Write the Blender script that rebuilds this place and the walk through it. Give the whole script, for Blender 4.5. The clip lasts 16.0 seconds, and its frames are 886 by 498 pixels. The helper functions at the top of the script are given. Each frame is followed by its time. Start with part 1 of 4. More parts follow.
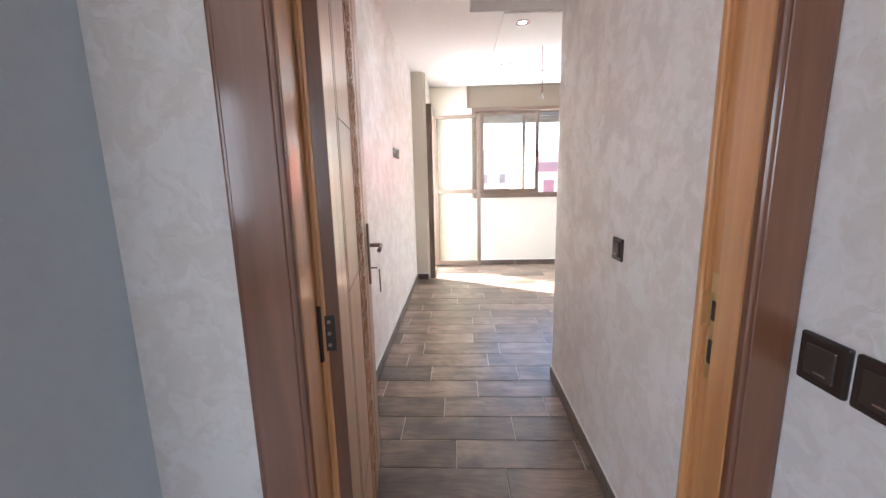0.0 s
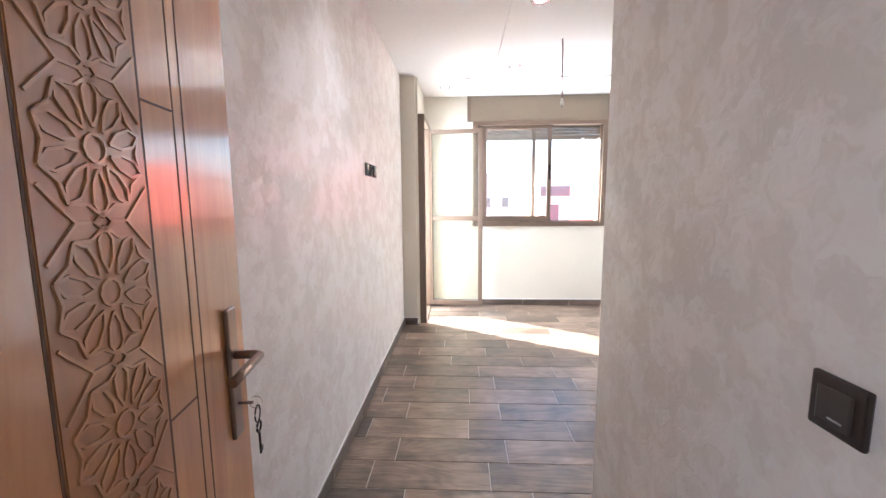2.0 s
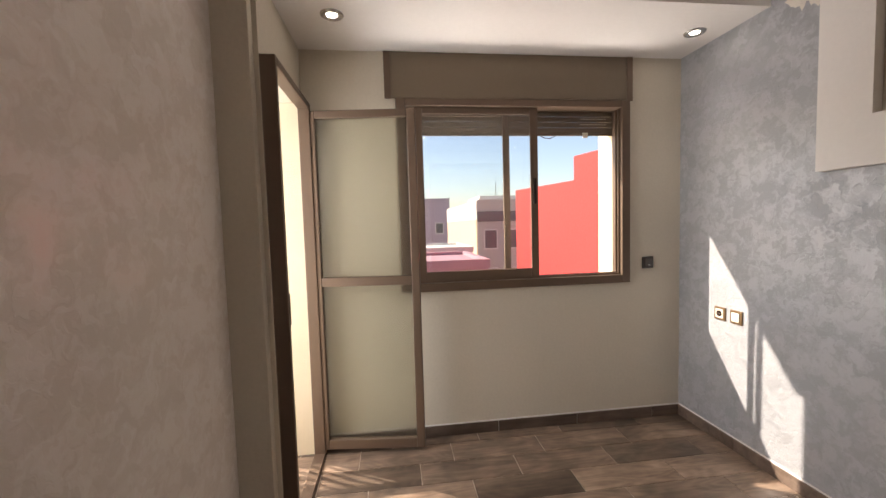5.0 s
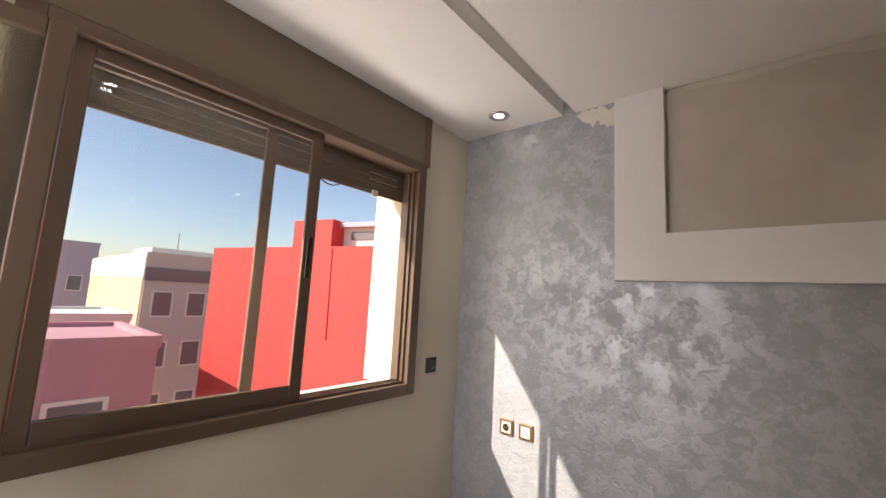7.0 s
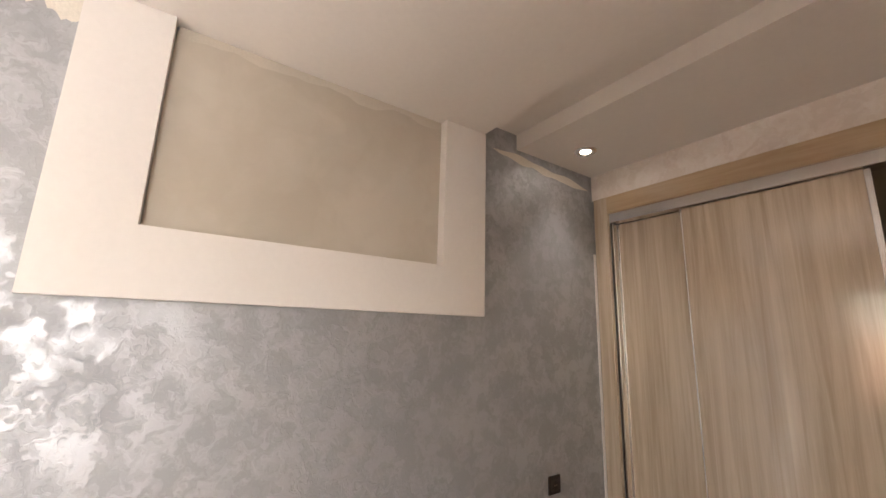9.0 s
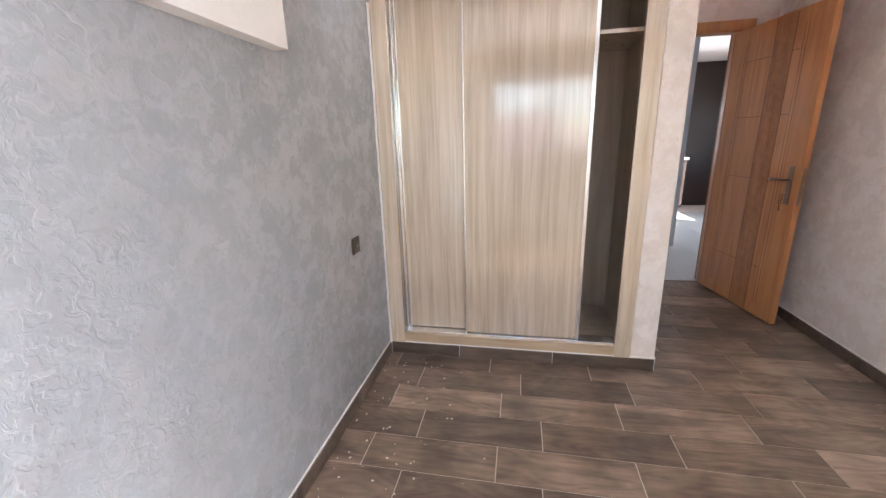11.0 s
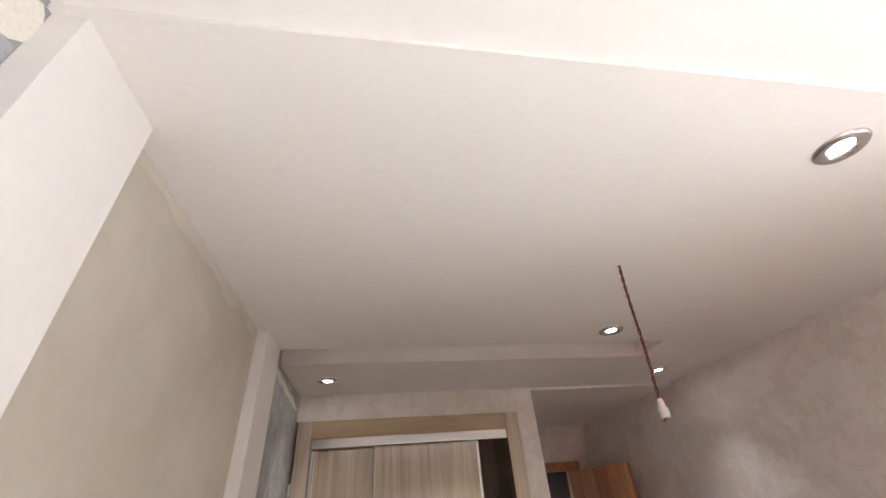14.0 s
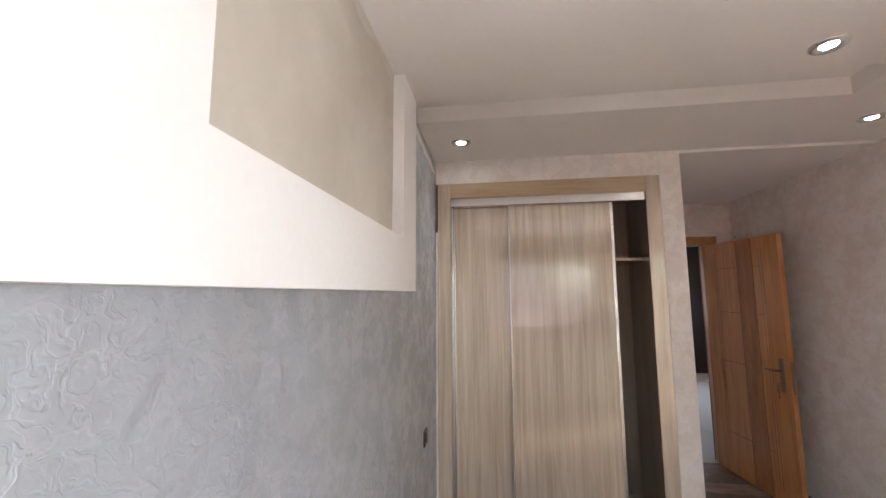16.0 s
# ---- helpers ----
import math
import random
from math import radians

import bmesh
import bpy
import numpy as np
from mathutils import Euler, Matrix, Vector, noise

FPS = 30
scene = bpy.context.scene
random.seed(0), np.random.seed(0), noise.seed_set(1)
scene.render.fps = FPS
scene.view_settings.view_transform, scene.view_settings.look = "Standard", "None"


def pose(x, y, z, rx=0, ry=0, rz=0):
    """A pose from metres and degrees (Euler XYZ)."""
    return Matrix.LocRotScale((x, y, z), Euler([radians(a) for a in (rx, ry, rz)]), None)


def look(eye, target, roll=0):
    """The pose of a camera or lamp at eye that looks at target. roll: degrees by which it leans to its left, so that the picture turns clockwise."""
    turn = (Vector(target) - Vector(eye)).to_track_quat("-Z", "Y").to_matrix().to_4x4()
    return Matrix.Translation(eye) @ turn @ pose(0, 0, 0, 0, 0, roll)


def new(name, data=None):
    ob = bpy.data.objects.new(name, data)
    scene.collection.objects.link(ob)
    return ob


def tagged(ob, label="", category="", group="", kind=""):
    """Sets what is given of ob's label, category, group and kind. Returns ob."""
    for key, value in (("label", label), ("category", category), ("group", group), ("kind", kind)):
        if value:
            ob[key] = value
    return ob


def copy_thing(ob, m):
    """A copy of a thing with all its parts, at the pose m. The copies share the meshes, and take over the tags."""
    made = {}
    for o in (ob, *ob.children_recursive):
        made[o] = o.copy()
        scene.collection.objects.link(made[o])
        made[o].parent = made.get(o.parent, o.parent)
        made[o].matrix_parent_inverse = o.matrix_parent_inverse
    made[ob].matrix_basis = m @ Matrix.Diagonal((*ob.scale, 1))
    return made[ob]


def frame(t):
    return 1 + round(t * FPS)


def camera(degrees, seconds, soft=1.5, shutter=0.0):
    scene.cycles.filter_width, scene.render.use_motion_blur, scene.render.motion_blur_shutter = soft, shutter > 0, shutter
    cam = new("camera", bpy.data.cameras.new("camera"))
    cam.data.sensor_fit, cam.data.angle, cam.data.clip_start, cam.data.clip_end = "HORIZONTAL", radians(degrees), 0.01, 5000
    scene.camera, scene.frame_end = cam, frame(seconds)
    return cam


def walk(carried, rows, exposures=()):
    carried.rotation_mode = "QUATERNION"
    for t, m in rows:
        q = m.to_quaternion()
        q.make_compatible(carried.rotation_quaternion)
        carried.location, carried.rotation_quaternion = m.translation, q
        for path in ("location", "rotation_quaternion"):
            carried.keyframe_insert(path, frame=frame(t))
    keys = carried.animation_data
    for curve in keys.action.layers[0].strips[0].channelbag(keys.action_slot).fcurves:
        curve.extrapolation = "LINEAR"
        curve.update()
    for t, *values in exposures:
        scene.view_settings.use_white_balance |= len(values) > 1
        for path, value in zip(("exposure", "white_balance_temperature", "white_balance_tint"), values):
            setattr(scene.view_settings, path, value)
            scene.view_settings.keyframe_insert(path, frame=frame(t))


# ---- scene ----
cam = camera(97.5, 16.0)
PATH = [
    (0, (-0.093, 0.265, 1.262), (-0.178, 2.231, 0.905), -1.3),
    (0.5, (-0.066, 0.333, 1.279), (-0.103, 2.301, 0.926), -1.6),
    (1, (0.01, 0.545, 1.247), (-0.082, 2.514, 0.907), -1.8),
    (1.3, (0.03, 0.686, 1.262), (-0.036, 2.643, 0.851), -1.6),
    (1.5, (0.019, 0.802, 1.251), (-0.077, 2.779, 0.964), -0.8),
    (2, (-0.038, 1.143, 1.282), (-0.132, 3.126, 1.037), -0.4),
    (2.5, (-0.04, 1.564, 1.274), (-0.16, 3.541, 1.0), -0.3),
    (3, (-0.016, 1.918, 1.267), (-0.089, 3.894, 0.967), 0.2),
    (3.5, (-0.027, 2.298, 1.29), (0.008, 4.27, 0.961), 0.7),
    (4, (0.015, 2.704, 1.27), (0.143, 4.67, 0.93), -0.5),
    (4.2, (0.061, 2.858, 1.309), (0.208, 4.828, 1.001), -0.9),
    (6.3, (0.078, 4.055, 1.436), (0.944, 5.856, 1.504), -0.6),
    (6.5, (0.088, 4.17, 1.440), (1.134, 5.873, 1.494), 0.2),
    (7, (0.131, 4.40, 1.478), (1.645, 5.683, 1.727), 3.1),
    (7.5, (0.302, 4.592, 1.563), (2.124, 5.291, 2.001), 1.3),
    (8, (0.444, 4.565, 1.6), (2.383, 4.702, 2.069), 0.5),
    (8.5, (0.488, 4.629, 1.603), (2.36, 4.088, 2.057), 1.3),
    (9, (0.65, 4.609, 1.548), (2.283, 3.522, 1.943), 1.7),
    (9.5, (0.819, 4.554, 1.509), (2.169, 3.099, 1.753), 1.3),
    (10, (0.985, 4.605, 1.436), (1.992, 2.876, 1.409), -0.7),
    (10.2, (1.044, 4.618, 1.399), (1.932, 2.834, 1.231), -1.3),
    (12.3, (1.44, 5.026, 1.265), (1.108, 3.172, 0.604), -0.2),
    (12.5, (1.415, 5.058, 1.308), (1.012, 3.162, 0.819), -0.5),
    (12.8, (1.43, 5.088, 1.442), (0.921, 3.162, 1.31), -1.1),
    (13, (1.469, 5.103, 1.537), (0.905, 3.188, 1.656), -1.6),
    (13.5, (1.512, 5.213, 1.732), (1.005, 3.436, 2.495), -3.4),
    (14, (1.547, 5.309, 1.807), (1.233, 3.68, 2.923), -5.0),
    (14.5, (1.569, 5.312, 1.805), (1.494, 3.662, 2.933), -6.5),
    (15, (1.601, 5.288, 1.765), (1.84, 3.514, 2.656), -7.5),
    (15.5, (1.659, 5.227, 1.687), (2.056, 3.346, 2.239), -4.0),
    (16, (1.639, 5.16, 1.589), (1.917, 3.192, 1.818), -0.3),
]
EXPOSURES = [
    (0.0, 3.95, 5700, 10), (1.0, 4.15, 5500, 9), (2.0, 3.8, 5600, 9), (2.5, 3.25, 5700, 8), (3.0, 2.8, 6500, 14), (3.5, 2.45, 6900, 16), (4.0, 2.1, 7200, 17),
    (6.5, 1.15, 6900, 15), (7.5, 1.55, 7100, 18), (8.5, 2.2, 7500, 18), (9.0, 2.6, 7200, 16), (9.5, 2.55, 6800, 14), (10.0, 3.2, 5900, 11), (12.5, 3.8, 6000, 11), (13.0, 3.4, 6200, 11), (13.5, 2.9, 6200, 11),
    (14.5, 2.45, 6400, 12), (15.0, 2.6, 6200, 11), (16.0, 2.95, 6100, 11),
]
walk(cam, [(t, look(eye, target, roll)) for t, eye, target, roll in PATH], EXPOSURES)

# ---- world, sun, lights ----
SUN_DIR = Vector((1.0, -0.56, -0.80)).normalized()
world = bpy.data.worlds.new("sky_world")
scene.world = world
world.use_nodes = True
wn, wl = world.node_tree.nodes, world.node_tree.links
wn.clear()
w_out, w_bg, w_sky = wn.new("ShaderNodeOutputWorld"), wn.new("ShaderNodeBackground"), wn.new("ShaderNodeTexSky")
w_sky.sky_type, w_sky.sun_disc = "NISHITA", False
w_sky.sun_elevation = math.asin(-SUN_DIR.z)
w_sky.sun_rotation = math.atan2(-SUN_DIR.x, -SUN_DIR.y)
w_bg.inputs["Strength"].default_value = 0.08
wl.new(w_sky.outputs[0], w_bg.inputs["Color"])
wl.new(w_bg.outputs[0], w_out.inputs["Surface"])

sun_data = bpy.data.lights.new("sun", "SUN")
sun_data.energy, sun_data.angle, sun_data.color = 3.8, radians(0.6), (1.0, 0.93, 0.82)
sun = new("sun", sun_data)
sun.matrix_world = look((-20, 14, 18), Vector((-20, 14, 18)) + SUN_DIR)


def daylight_panel(name, m, width, height, watts, colour):
    """An area lamp standing in for daylight, in an opening or outside it."""
    data = bpy.data.lights.new(name, "AREA")
    data.shape, data.size, data.size_y, data.energy, data.color = "RECTANGLE", width, height, watts, colour
    ob = new(name, data)
    ob.matrix_world = m
    return ob


daylight_panel("hall_window_sky_light", look((0.3, -3.33, 1.5), (0.1, 1.0, 1.2)), 1.1, 1.15, 2.0, (0.93, 0.96, 1.0))
daylight_panel("kitchen_window_sky_light", look((-2.57, -1.8, 1.5), (0.45, 1.5, 1.2)), 1.1, 1.15, 3.6, (0.95, 0.97, 1.0))
# unseen panels added outside for daylight off balcony and ground below the window
daylight_panel("balcony_daylight_fill", look((-1.2, 5.28, 1.35), (1.0, 5.02, 1.05)), 0.9, 1.8, 15, (0.90, 0.95, 1.0))
daylight_panel("window_ground_fill", look((0.9, 6.5, 0.48), (0.85, 4.6, 2.4)), 1.5, 0.55, 16, (1.0, 0.97, 0.93))


def downlight(x, y, z, watts):
    """The lamp inside a recessed spotlight."""
    data = bpy.data.lights.new("spotlight_lamp", "SPOT")
    data.energy, data.spot_size, data.spot_blend, data.shadow_soft_size, data.color = watts, radians(85), 1.0, 0.03, (1.0, 0.98, 0.96)
    ob = new("spotlight_lamp", data)
    ob.matrix_world = pose(x, y, z - 0.012)


SPOTS = ((0.437, 3.665, 2.475), (0.438, 4.81, 2.475), (1.842, 2.92, 2.489), (-0.305, 2.935, 2.489), (1.855, 5.51, 2.489), (-0.21, 5.46, 2.489))
HALL_SPOTS = ((-0.75, -1.2, 2.519), (-0.95, -2.2, 2.519))
for spot in SPOTS + HALL_SPOTS:
    downlight(*spot, 2.6)

# ---- materials ----


def nodes_of(name):
    m = bpy.data.materials.new(name)
    m.use_nodes = True
    n, l = m.node_tree.nodes, m.node_tree.links
    return m, n, l, n["Principled BSDF"]


def ramp(n, stops):
    r = n.new("ShaderNodeValToRGB")
    while len(r.color_ramp.elements) < len(stops):
        r.color_ramp.elements.new(0.5)
    for e, (p, c) in zip(r.color_ramp.elements, stops):
        e.position, e.color = p, (*c, 1)
    return r


def plain(name, colour, rough=0.5, metal=0.0, vary=0.06, scale=18.0, bump=0.02, coat=0.0, emit=0.0):
    """A surface with slight large and small variation."""
    m, n, l, b = nodes_of(name)
    geo, big, small = n.new("ShaderNodeNewGeometry"), n.new("ShaderNodeTexNoise"), n.new("ShaderNodeTexNoise")
    big.inputs["Scale"].default_value, small.inputs["Scale"].default_value = scale / 8, scale * 6
    big.inputs["Detail"].default_value = small.inputs["Detail"].default_value = 5
    l.new(geo.outputs["Position"], big.inputs["Vector"])
    l.new(geo.outputs["Position"], small.inputs["Vector"])
    mix = n.new("ShaderNodeMath")
    mix.operation = "ADD"
    l.new(big.outputs["Fac"], mix.inputs[0])
    l.new(small.outputs["Fac"], mix.inputs[1])
    half = n.new("ShaderNodeMath")
    half.operation = "MULTIPLY"
    half.inputs[1].default_value = 0.5
    l.new(mix.outputs[0], half.inputs[0])
    r = ramp(n, [(0.3, [c * (1 - vary) for c in colour]), (0.7, [min(1, c * (1 + vary)) for c in colour])])
    l.new(half.outputs[0], r.inputs["Fac"])
    l.new(r.outputs["Color"], b.inputs["Base Color"])
    b.inputs["Roughness"].default_value, b.inputs["Metallic"].default_value = rough, metal
    b.inputs["Coat Weight"].default_value = coat
    bp = n.new("ShaderNodeBump")
    bp.inputs["Strength"].default_value, bp.inputs["Distance"].default_value = 0.3, bump * 0.1
    l.new(small.outputs["Fac"], bp.inputs["Height"])
    l.new(bp.outputs["Normal"], b.inputs["Normal"])
    if emit:
        b.inputs["Emission Color"].default_value, b.inputs["Emission Strength"].default_value = (*colour, 1), emit
    return m


def trowelled(name, low, mid, high, rough, metal, scale=3.2, crisp=1.0, relief=0.006):
    """Pearl decorative plaster: overlapping trowel flakes with crisp edges and differing sheen."""
    m, n, l, b = nodes_of(name)
    geo = n.new("ShaderNodeNewGeometry")
    warp = n.new("ShaderNodeTexNoise")
    warp.inputs["Scale"].default_value, warp.inputs["Detail"].default_value = scale * 3, 2
    l.new(geo.outputs["Position"], warp.inputs["Vector"])
    off = n.new("ShaderNodeVectorMath")
    off.operation = "MULTIPLY_ADD"
    off.inputs[1].default_value = (0.13, 0.13, 0.13)
    l.new(warp.outputs["Color"], off.inputs[0])
    l.new(geo.outputs["Position"], off.inputs[2])
    patch = n.new("ShaderNodeTexNoise")
    patch.inputs["Scale"].default_value, patch.inputs["Detail"].default_value = scale * 1.1, 5
    patch.inputs["Roughness"].default_value = 0.62
    l.new(off.outputs[0], patch.inputs["Vector"])
    value = patch.outputs["Fac"]
    for size, edge, twist, weight in ((2.2, 0.025, 0.7, 0.10), (4.2, 0.035, 0.9, 0.075), (9.0, 0.06, 0.6, 0.014)):
        flake = n.new("ShaderNodeTexNoise")
        flake.inputs["Scale"].default_value, flake.inputs["Detail"].default_value = scale * size, 2.0
        flake.inputs["Distortion"].default_value = twist
        l.new(off.outputs[0], flake.inputs["Vector"])
        step = n.new("ShaderNodeMapRange")
        step.interpolation_type = "SMOOTHSTEP"
        step.inputs["From Min"].default_value, step.inputs["From Max"].default_value = 0.51 - edge, 0.51 + edge
        step.inputs["To Min"].default_value, step.inputs["To Max"].default_value = -0.5, 0.5
        l.new(flake.outputs["Fac"], step.inputs["Value"])
        add = n.new("ShaderNodeMath")
        add.operation = "MULTIPLY_ADD"
        add.inputs[1].default_value = weight * crisp
        l.new(step.outputs[0], add.inputs[0])
        l.new(value, add.inputs[2])
        value = add.outputs[0]
    r = ramp(n, [(0.36, low), (0.50, mid), (0.64, high)])
    l.new(value, r.inputs["Fac"])
    l.new(r.outputs["Color"], b.inputs["Base Color"])
    rr = n.new("ShaderNodeMapRange")
    rr.inputs["From Min"].default_value, rr.inputs["From Max"].default_value = 0.36, 0.64
    rr.inputs["To Min"].default_value, rr.inputs["To Max"].default_value = rough + 0.12, rough - 0.10
    l.new(value, rr.inputs["Value"])
    l.new(rr.outputs[0], b.inputs["Roughness"])
    pearl = n.new("ShaderNodeMapRange")
    pearl.inputs["From Min"].default_value, pearl.inputs["From Max"].default_value = 0.40, 0.60
    pearl.inputs["To Min"].default_value, pearl.inputs["To Max"].default_value = metal * 0.75, metal * 1.25
    l.new(value, pearl.inputs["Value"])
    l.new(pearl.outputs[0], b.inputs["Metallic"])
    bp = n.new("ShaderNodeBump")
    bp.inputs["Strength"].default_value, bp.inputs["Distance"].default_value = 0.55, relief
    l.new(value, bp.inputs["Height"])
    l.new(bp.outputs["Normal"], b.inputs["Normal"])
    return m


def timber(name, dark, light, rough, axis, stretch=14.0, scale=2.2, coat=0.0, spread=0.0, bump=0.15, mottled=0.0, rings=0.0):
    """Wood grain along one axis; spread varies the tone from piece to piece."""
    m, n, l, b = nodes_of(name)
    geo, info = n.new("ShaderNodeNewGeometry"), n.new("ShaderNodeObjectInfo")
    shift = n.new("ShaderNodeVectorMath")
    shift.operation = "MULTIPLY_ADD"
    shift.inputs[1].default_value = (17.0, 31.0, 23.0) if spread else (0.0, 0.0, 0.0)
    rnd = n.new("ShaderNodeCombineXYZ")
    for i in range(3):
        l.new(info.outputs["Random"], rnd.inputs[i])
    l.new(rnd.outputs[0], shift.inputs[0])
    l.new(geo.outputs["Position"], shift.inputs[2])
    mp = n.new("ShaderNodeMapping")
    s = [scale * stretch] * 3
    s["xyz".index(axis)] = scale
    mp.inputs["Scale"].default_value = s
    l.new(shift.outputs[0], mp.inputs["Vector"])
    grain = n.new("ShaderNodeTexNoise")
    grain.inputs["Scale"].default_value, grain.inputs["Detail"].default_value = 1.0, 8
    grain.inputs["Roughness"].default_value, grain.inputs["Distortion"].default_value = 0.65, 0.6
    l.new(mp.outputs[0], grain.inputs["Vector"])
    value = grain.outputs["Fac"]
    if rings:
        mp2 = n.new("ShaderNodeMapping")
        s2 = [7.0] * 3
        s2["xyz".index(axis)] = 1.7
        mp2.inputs["Scale"].default_value = s2
        l.new(shift.outputs[0], mp2.inputs["Vector"])
        field = n.new("ShaderNodeTexNoise")
        field.inputs["Scale"].default_value, field.inputs["Detail"].default_value = 0.8, 1.5
        l.new(mp2.outputs[0], field.inputs["Vector"])
        mul = n.new("ShaderNodeMath")
        mul.operation = "MULTIPLY"
        mul.inputs[1].default_value = 110.0
        l.new(field.outputs["Fac"], mul.inputs[0])
        sine = n.new("ShaderNodeMath")
        sine.operation = "SINE"
        l.new(mul.outputs[0], sine.inputs[0])
        ad = n.new("ShaderNodeMath")
        ad.operation = "MULTIPLY_ADD"
        ad.inputs[1].default_value = rings
        l.new(sine.outputs[0], ad.inputs[0])
        l.new(grain.outputs["Fac"], ad.inputs[2])
        value = ad.outputs[0]
    r = ramp(n, [(0.32, dark), (0.68, light)])
    l.new(value, r.inputs["Fac"])
    colour = r.outputs["Color"]
    if spread:
        hsv = n.new("ShaderNodeHueSaturation")
        rr = n.new("ShaderNodeMapRange")
        rr.inputs["To Min"].default_value, rr.inputs["To Max"].default_value = 1 - spread, 1 + spread
        l.new(info.outputs["Random"], rr.inputs["Value"])
        l.new(rr.outputs[0], hsv.inputs["Value"])
        l.new(colour, hsv.inputs["Color"])
        colour = hsv.outputs["Color"]
    if mottled:
        cloud = n.new("ShaderNodeTexNoise")
        cloud.inputs["Scale"].default_value, cloud.inputs["Detail"].default_value = 5.0, 5
        l.new(shift.outputs[0], cloud.inputs["Vector"])
        cr = ramp(n, [(0.35, (1 - mottled,) * 3), (0.65, (1.0, 1.0, 1.0))])
        l.new(cloud.outputs["Fac"], cr.inputs["Fac"])
        mx = n.new("ShaderNodeMix")
        mx.data_type, mx.blend_type = "RGBA", "MULTIPLY"
        mx.inputs["Factor"].default_value = 1.0
        l.new(colour, mx.inputs["A"])
        l.new(cr.outputs["Color"], mx.inputs["B"])
        colour = mx.outputs["Result"]
    l.new(colour, b.inputs["Base Color"])
    b.inputs["Roughness"].default_value = rough
    b.inputs["Coat Weight"].default_value, b.inputs["Coat Roughness"].default_value = coat, 0.12
    b.inputs["Coat IOR"].default_value = 1.5 + 0.4 * coat
    bp = n.new("ShaderNodeBump")
    bp.inputs["Strength"].default_value, bp.inputs["Distance"].default_value = bump, 0.002
    l.new(value, bp.inputs["Height"])
    l.new(bp.outputs["Normal"], b.inputs["Normal"])
    return m


def glass(name, rough, tint, bump=0.0):
    m, n, l, b = nodes_of(name)
    b.inputs["Base Color"].default_value = (*tint, 1)
    b.inputs["Transmission Weight"].default_value = 1.0
    b.inputs["Roughness"].default_value, b.inputs["IOR"].default_value = rough, 1.45
    tex = n.new("ShaderNodeTexNoise")
    tex.inputs["Scale"].default_value = 120.0 if bump else 3.0
    bp = n.new("ShaderNodeBump")
    bp.inputs["Strength"].default_value, bp.inputs["Distance"].default_value = (0.4, 0.003) if bump else (0.01, 0.0005)
    l.new(tex.outputs["Fac"], bp.inputs["Height"])
    l.new(bp.outputs["Normal"], b.inputs["Normal"])
    return m


PLASTER = trowelled("pearl_beige_plaster", (0.75, 0.69, 0.64), (0.80, 0.745, 0.70), (0.84, 0.795, 0.76), 0.48, 0.08, 5.0, 1.15, 0.0035)
GREY_PLASTER = trowelled("pearl_grey_plaster", (0.385, 0.397, 0.418), (0.435, 0.45, 0.475), (0.49, 0.507, 0.535), 0.50, 0.42, 6.6, 1.15, 0.0055)
NICHE_PLASTER = trowelled("sand_plaster", (0.52, 0.465, 0.385), (0.56, 0.505, 0.425), (0.60, 0.545, 0.465), 0.6, 0.0, 1.6, 0.4)
NORTH_PAINT = plain("cream_wall_paint", (0.66, 0.60, 0.50), 0.7, 0, 0.05, 10, 0.03)
WHITE_PAINT = plain("white_gypsum_paint", (0.82, 0.79, 0.76), 0.75, 0, 0.025, 8, 0.02)
FILLER = plain("white_filler", (0.78, 0.74, 0.66), 0.9, 0, 0.12, 30, 0.12)
SEAM = plain("pale_seam_filler", (0.62, 0.57, 0.49), 0.85, 0, 0.1, 30, 0.08)
HALL_PAINT = plain("blue_grey_wall_paint", (0.53, 0.565, 0.60), 0.65, 0, 0.04, 6, 0.02)
# grey lowered to put the gloom of the hall into the colour
HALL_GLOOM = plain("unlit_hall_grey", (0.15, 0.155, 0.16), 0.65, 0, 0.05, 6, 0.02)
TILE = timber("wood_look_tile", (0.15, 0.102, 0.074), (0.33, 0.235, 0.17), 0.30, "x", 9.0, 2.2, 0.0, 0.40, 0.18, 0.5, 0.05)
SKIRT = timber("wood_look_skirting", (0.10, 0.07, 0.053), (0.21, 0.15, 0.115), 0.4, "x", 6.0, 3.0, 0.0, 0.2, 0.2, 0.3)
GROUT = plain("pale_grout", (0.60, 0.52, 0.44), 0.9, 0, 0.12, 40, 0.05)
HALL_TILE = plain("pale_hall_tile", (0.50, 0.49, 0.47), 0.22, 0, 0.06, 6, 0.005)
DOOR_WOOD = timber("orange_varnished_wood", (0.42, 0.17, 0.055), (0.62, 0.30, 0.11), 0.28, "z", 12.0, 1.6, 0.55, 0.0, 0.08)
DOOR_GROOVE = plain("dark_groove", (0.10, 0.045, 0.02), 0.6)
# door wood with the dim hall's shade put into its colour
SHADED_WOOD = timber("shaded_varnished_wood", (0.105, 0.038, 0.017), (0.175, 0.07, 0.031), 0.35, "z", 12.0, 1.6, 0.3, 0.0, 0.08)
CARVED = timber("carved_varnished_wood", (0.38, 0.17, 0.07), (0.54, 0.27, 0.12), 0.28, "z", 10.0, 2.0, 0.4, 0.0, 0.1)
# ground of the carving, darkened to hold its recess shade
CARVED_SHADE = timber("recess_shade_wood", (0.32, 0.135, 0.05), (0.45, 0.205, 0.08), 0.32, "z", 10.0, 2.0, 0.3, 0.0, 0.1)
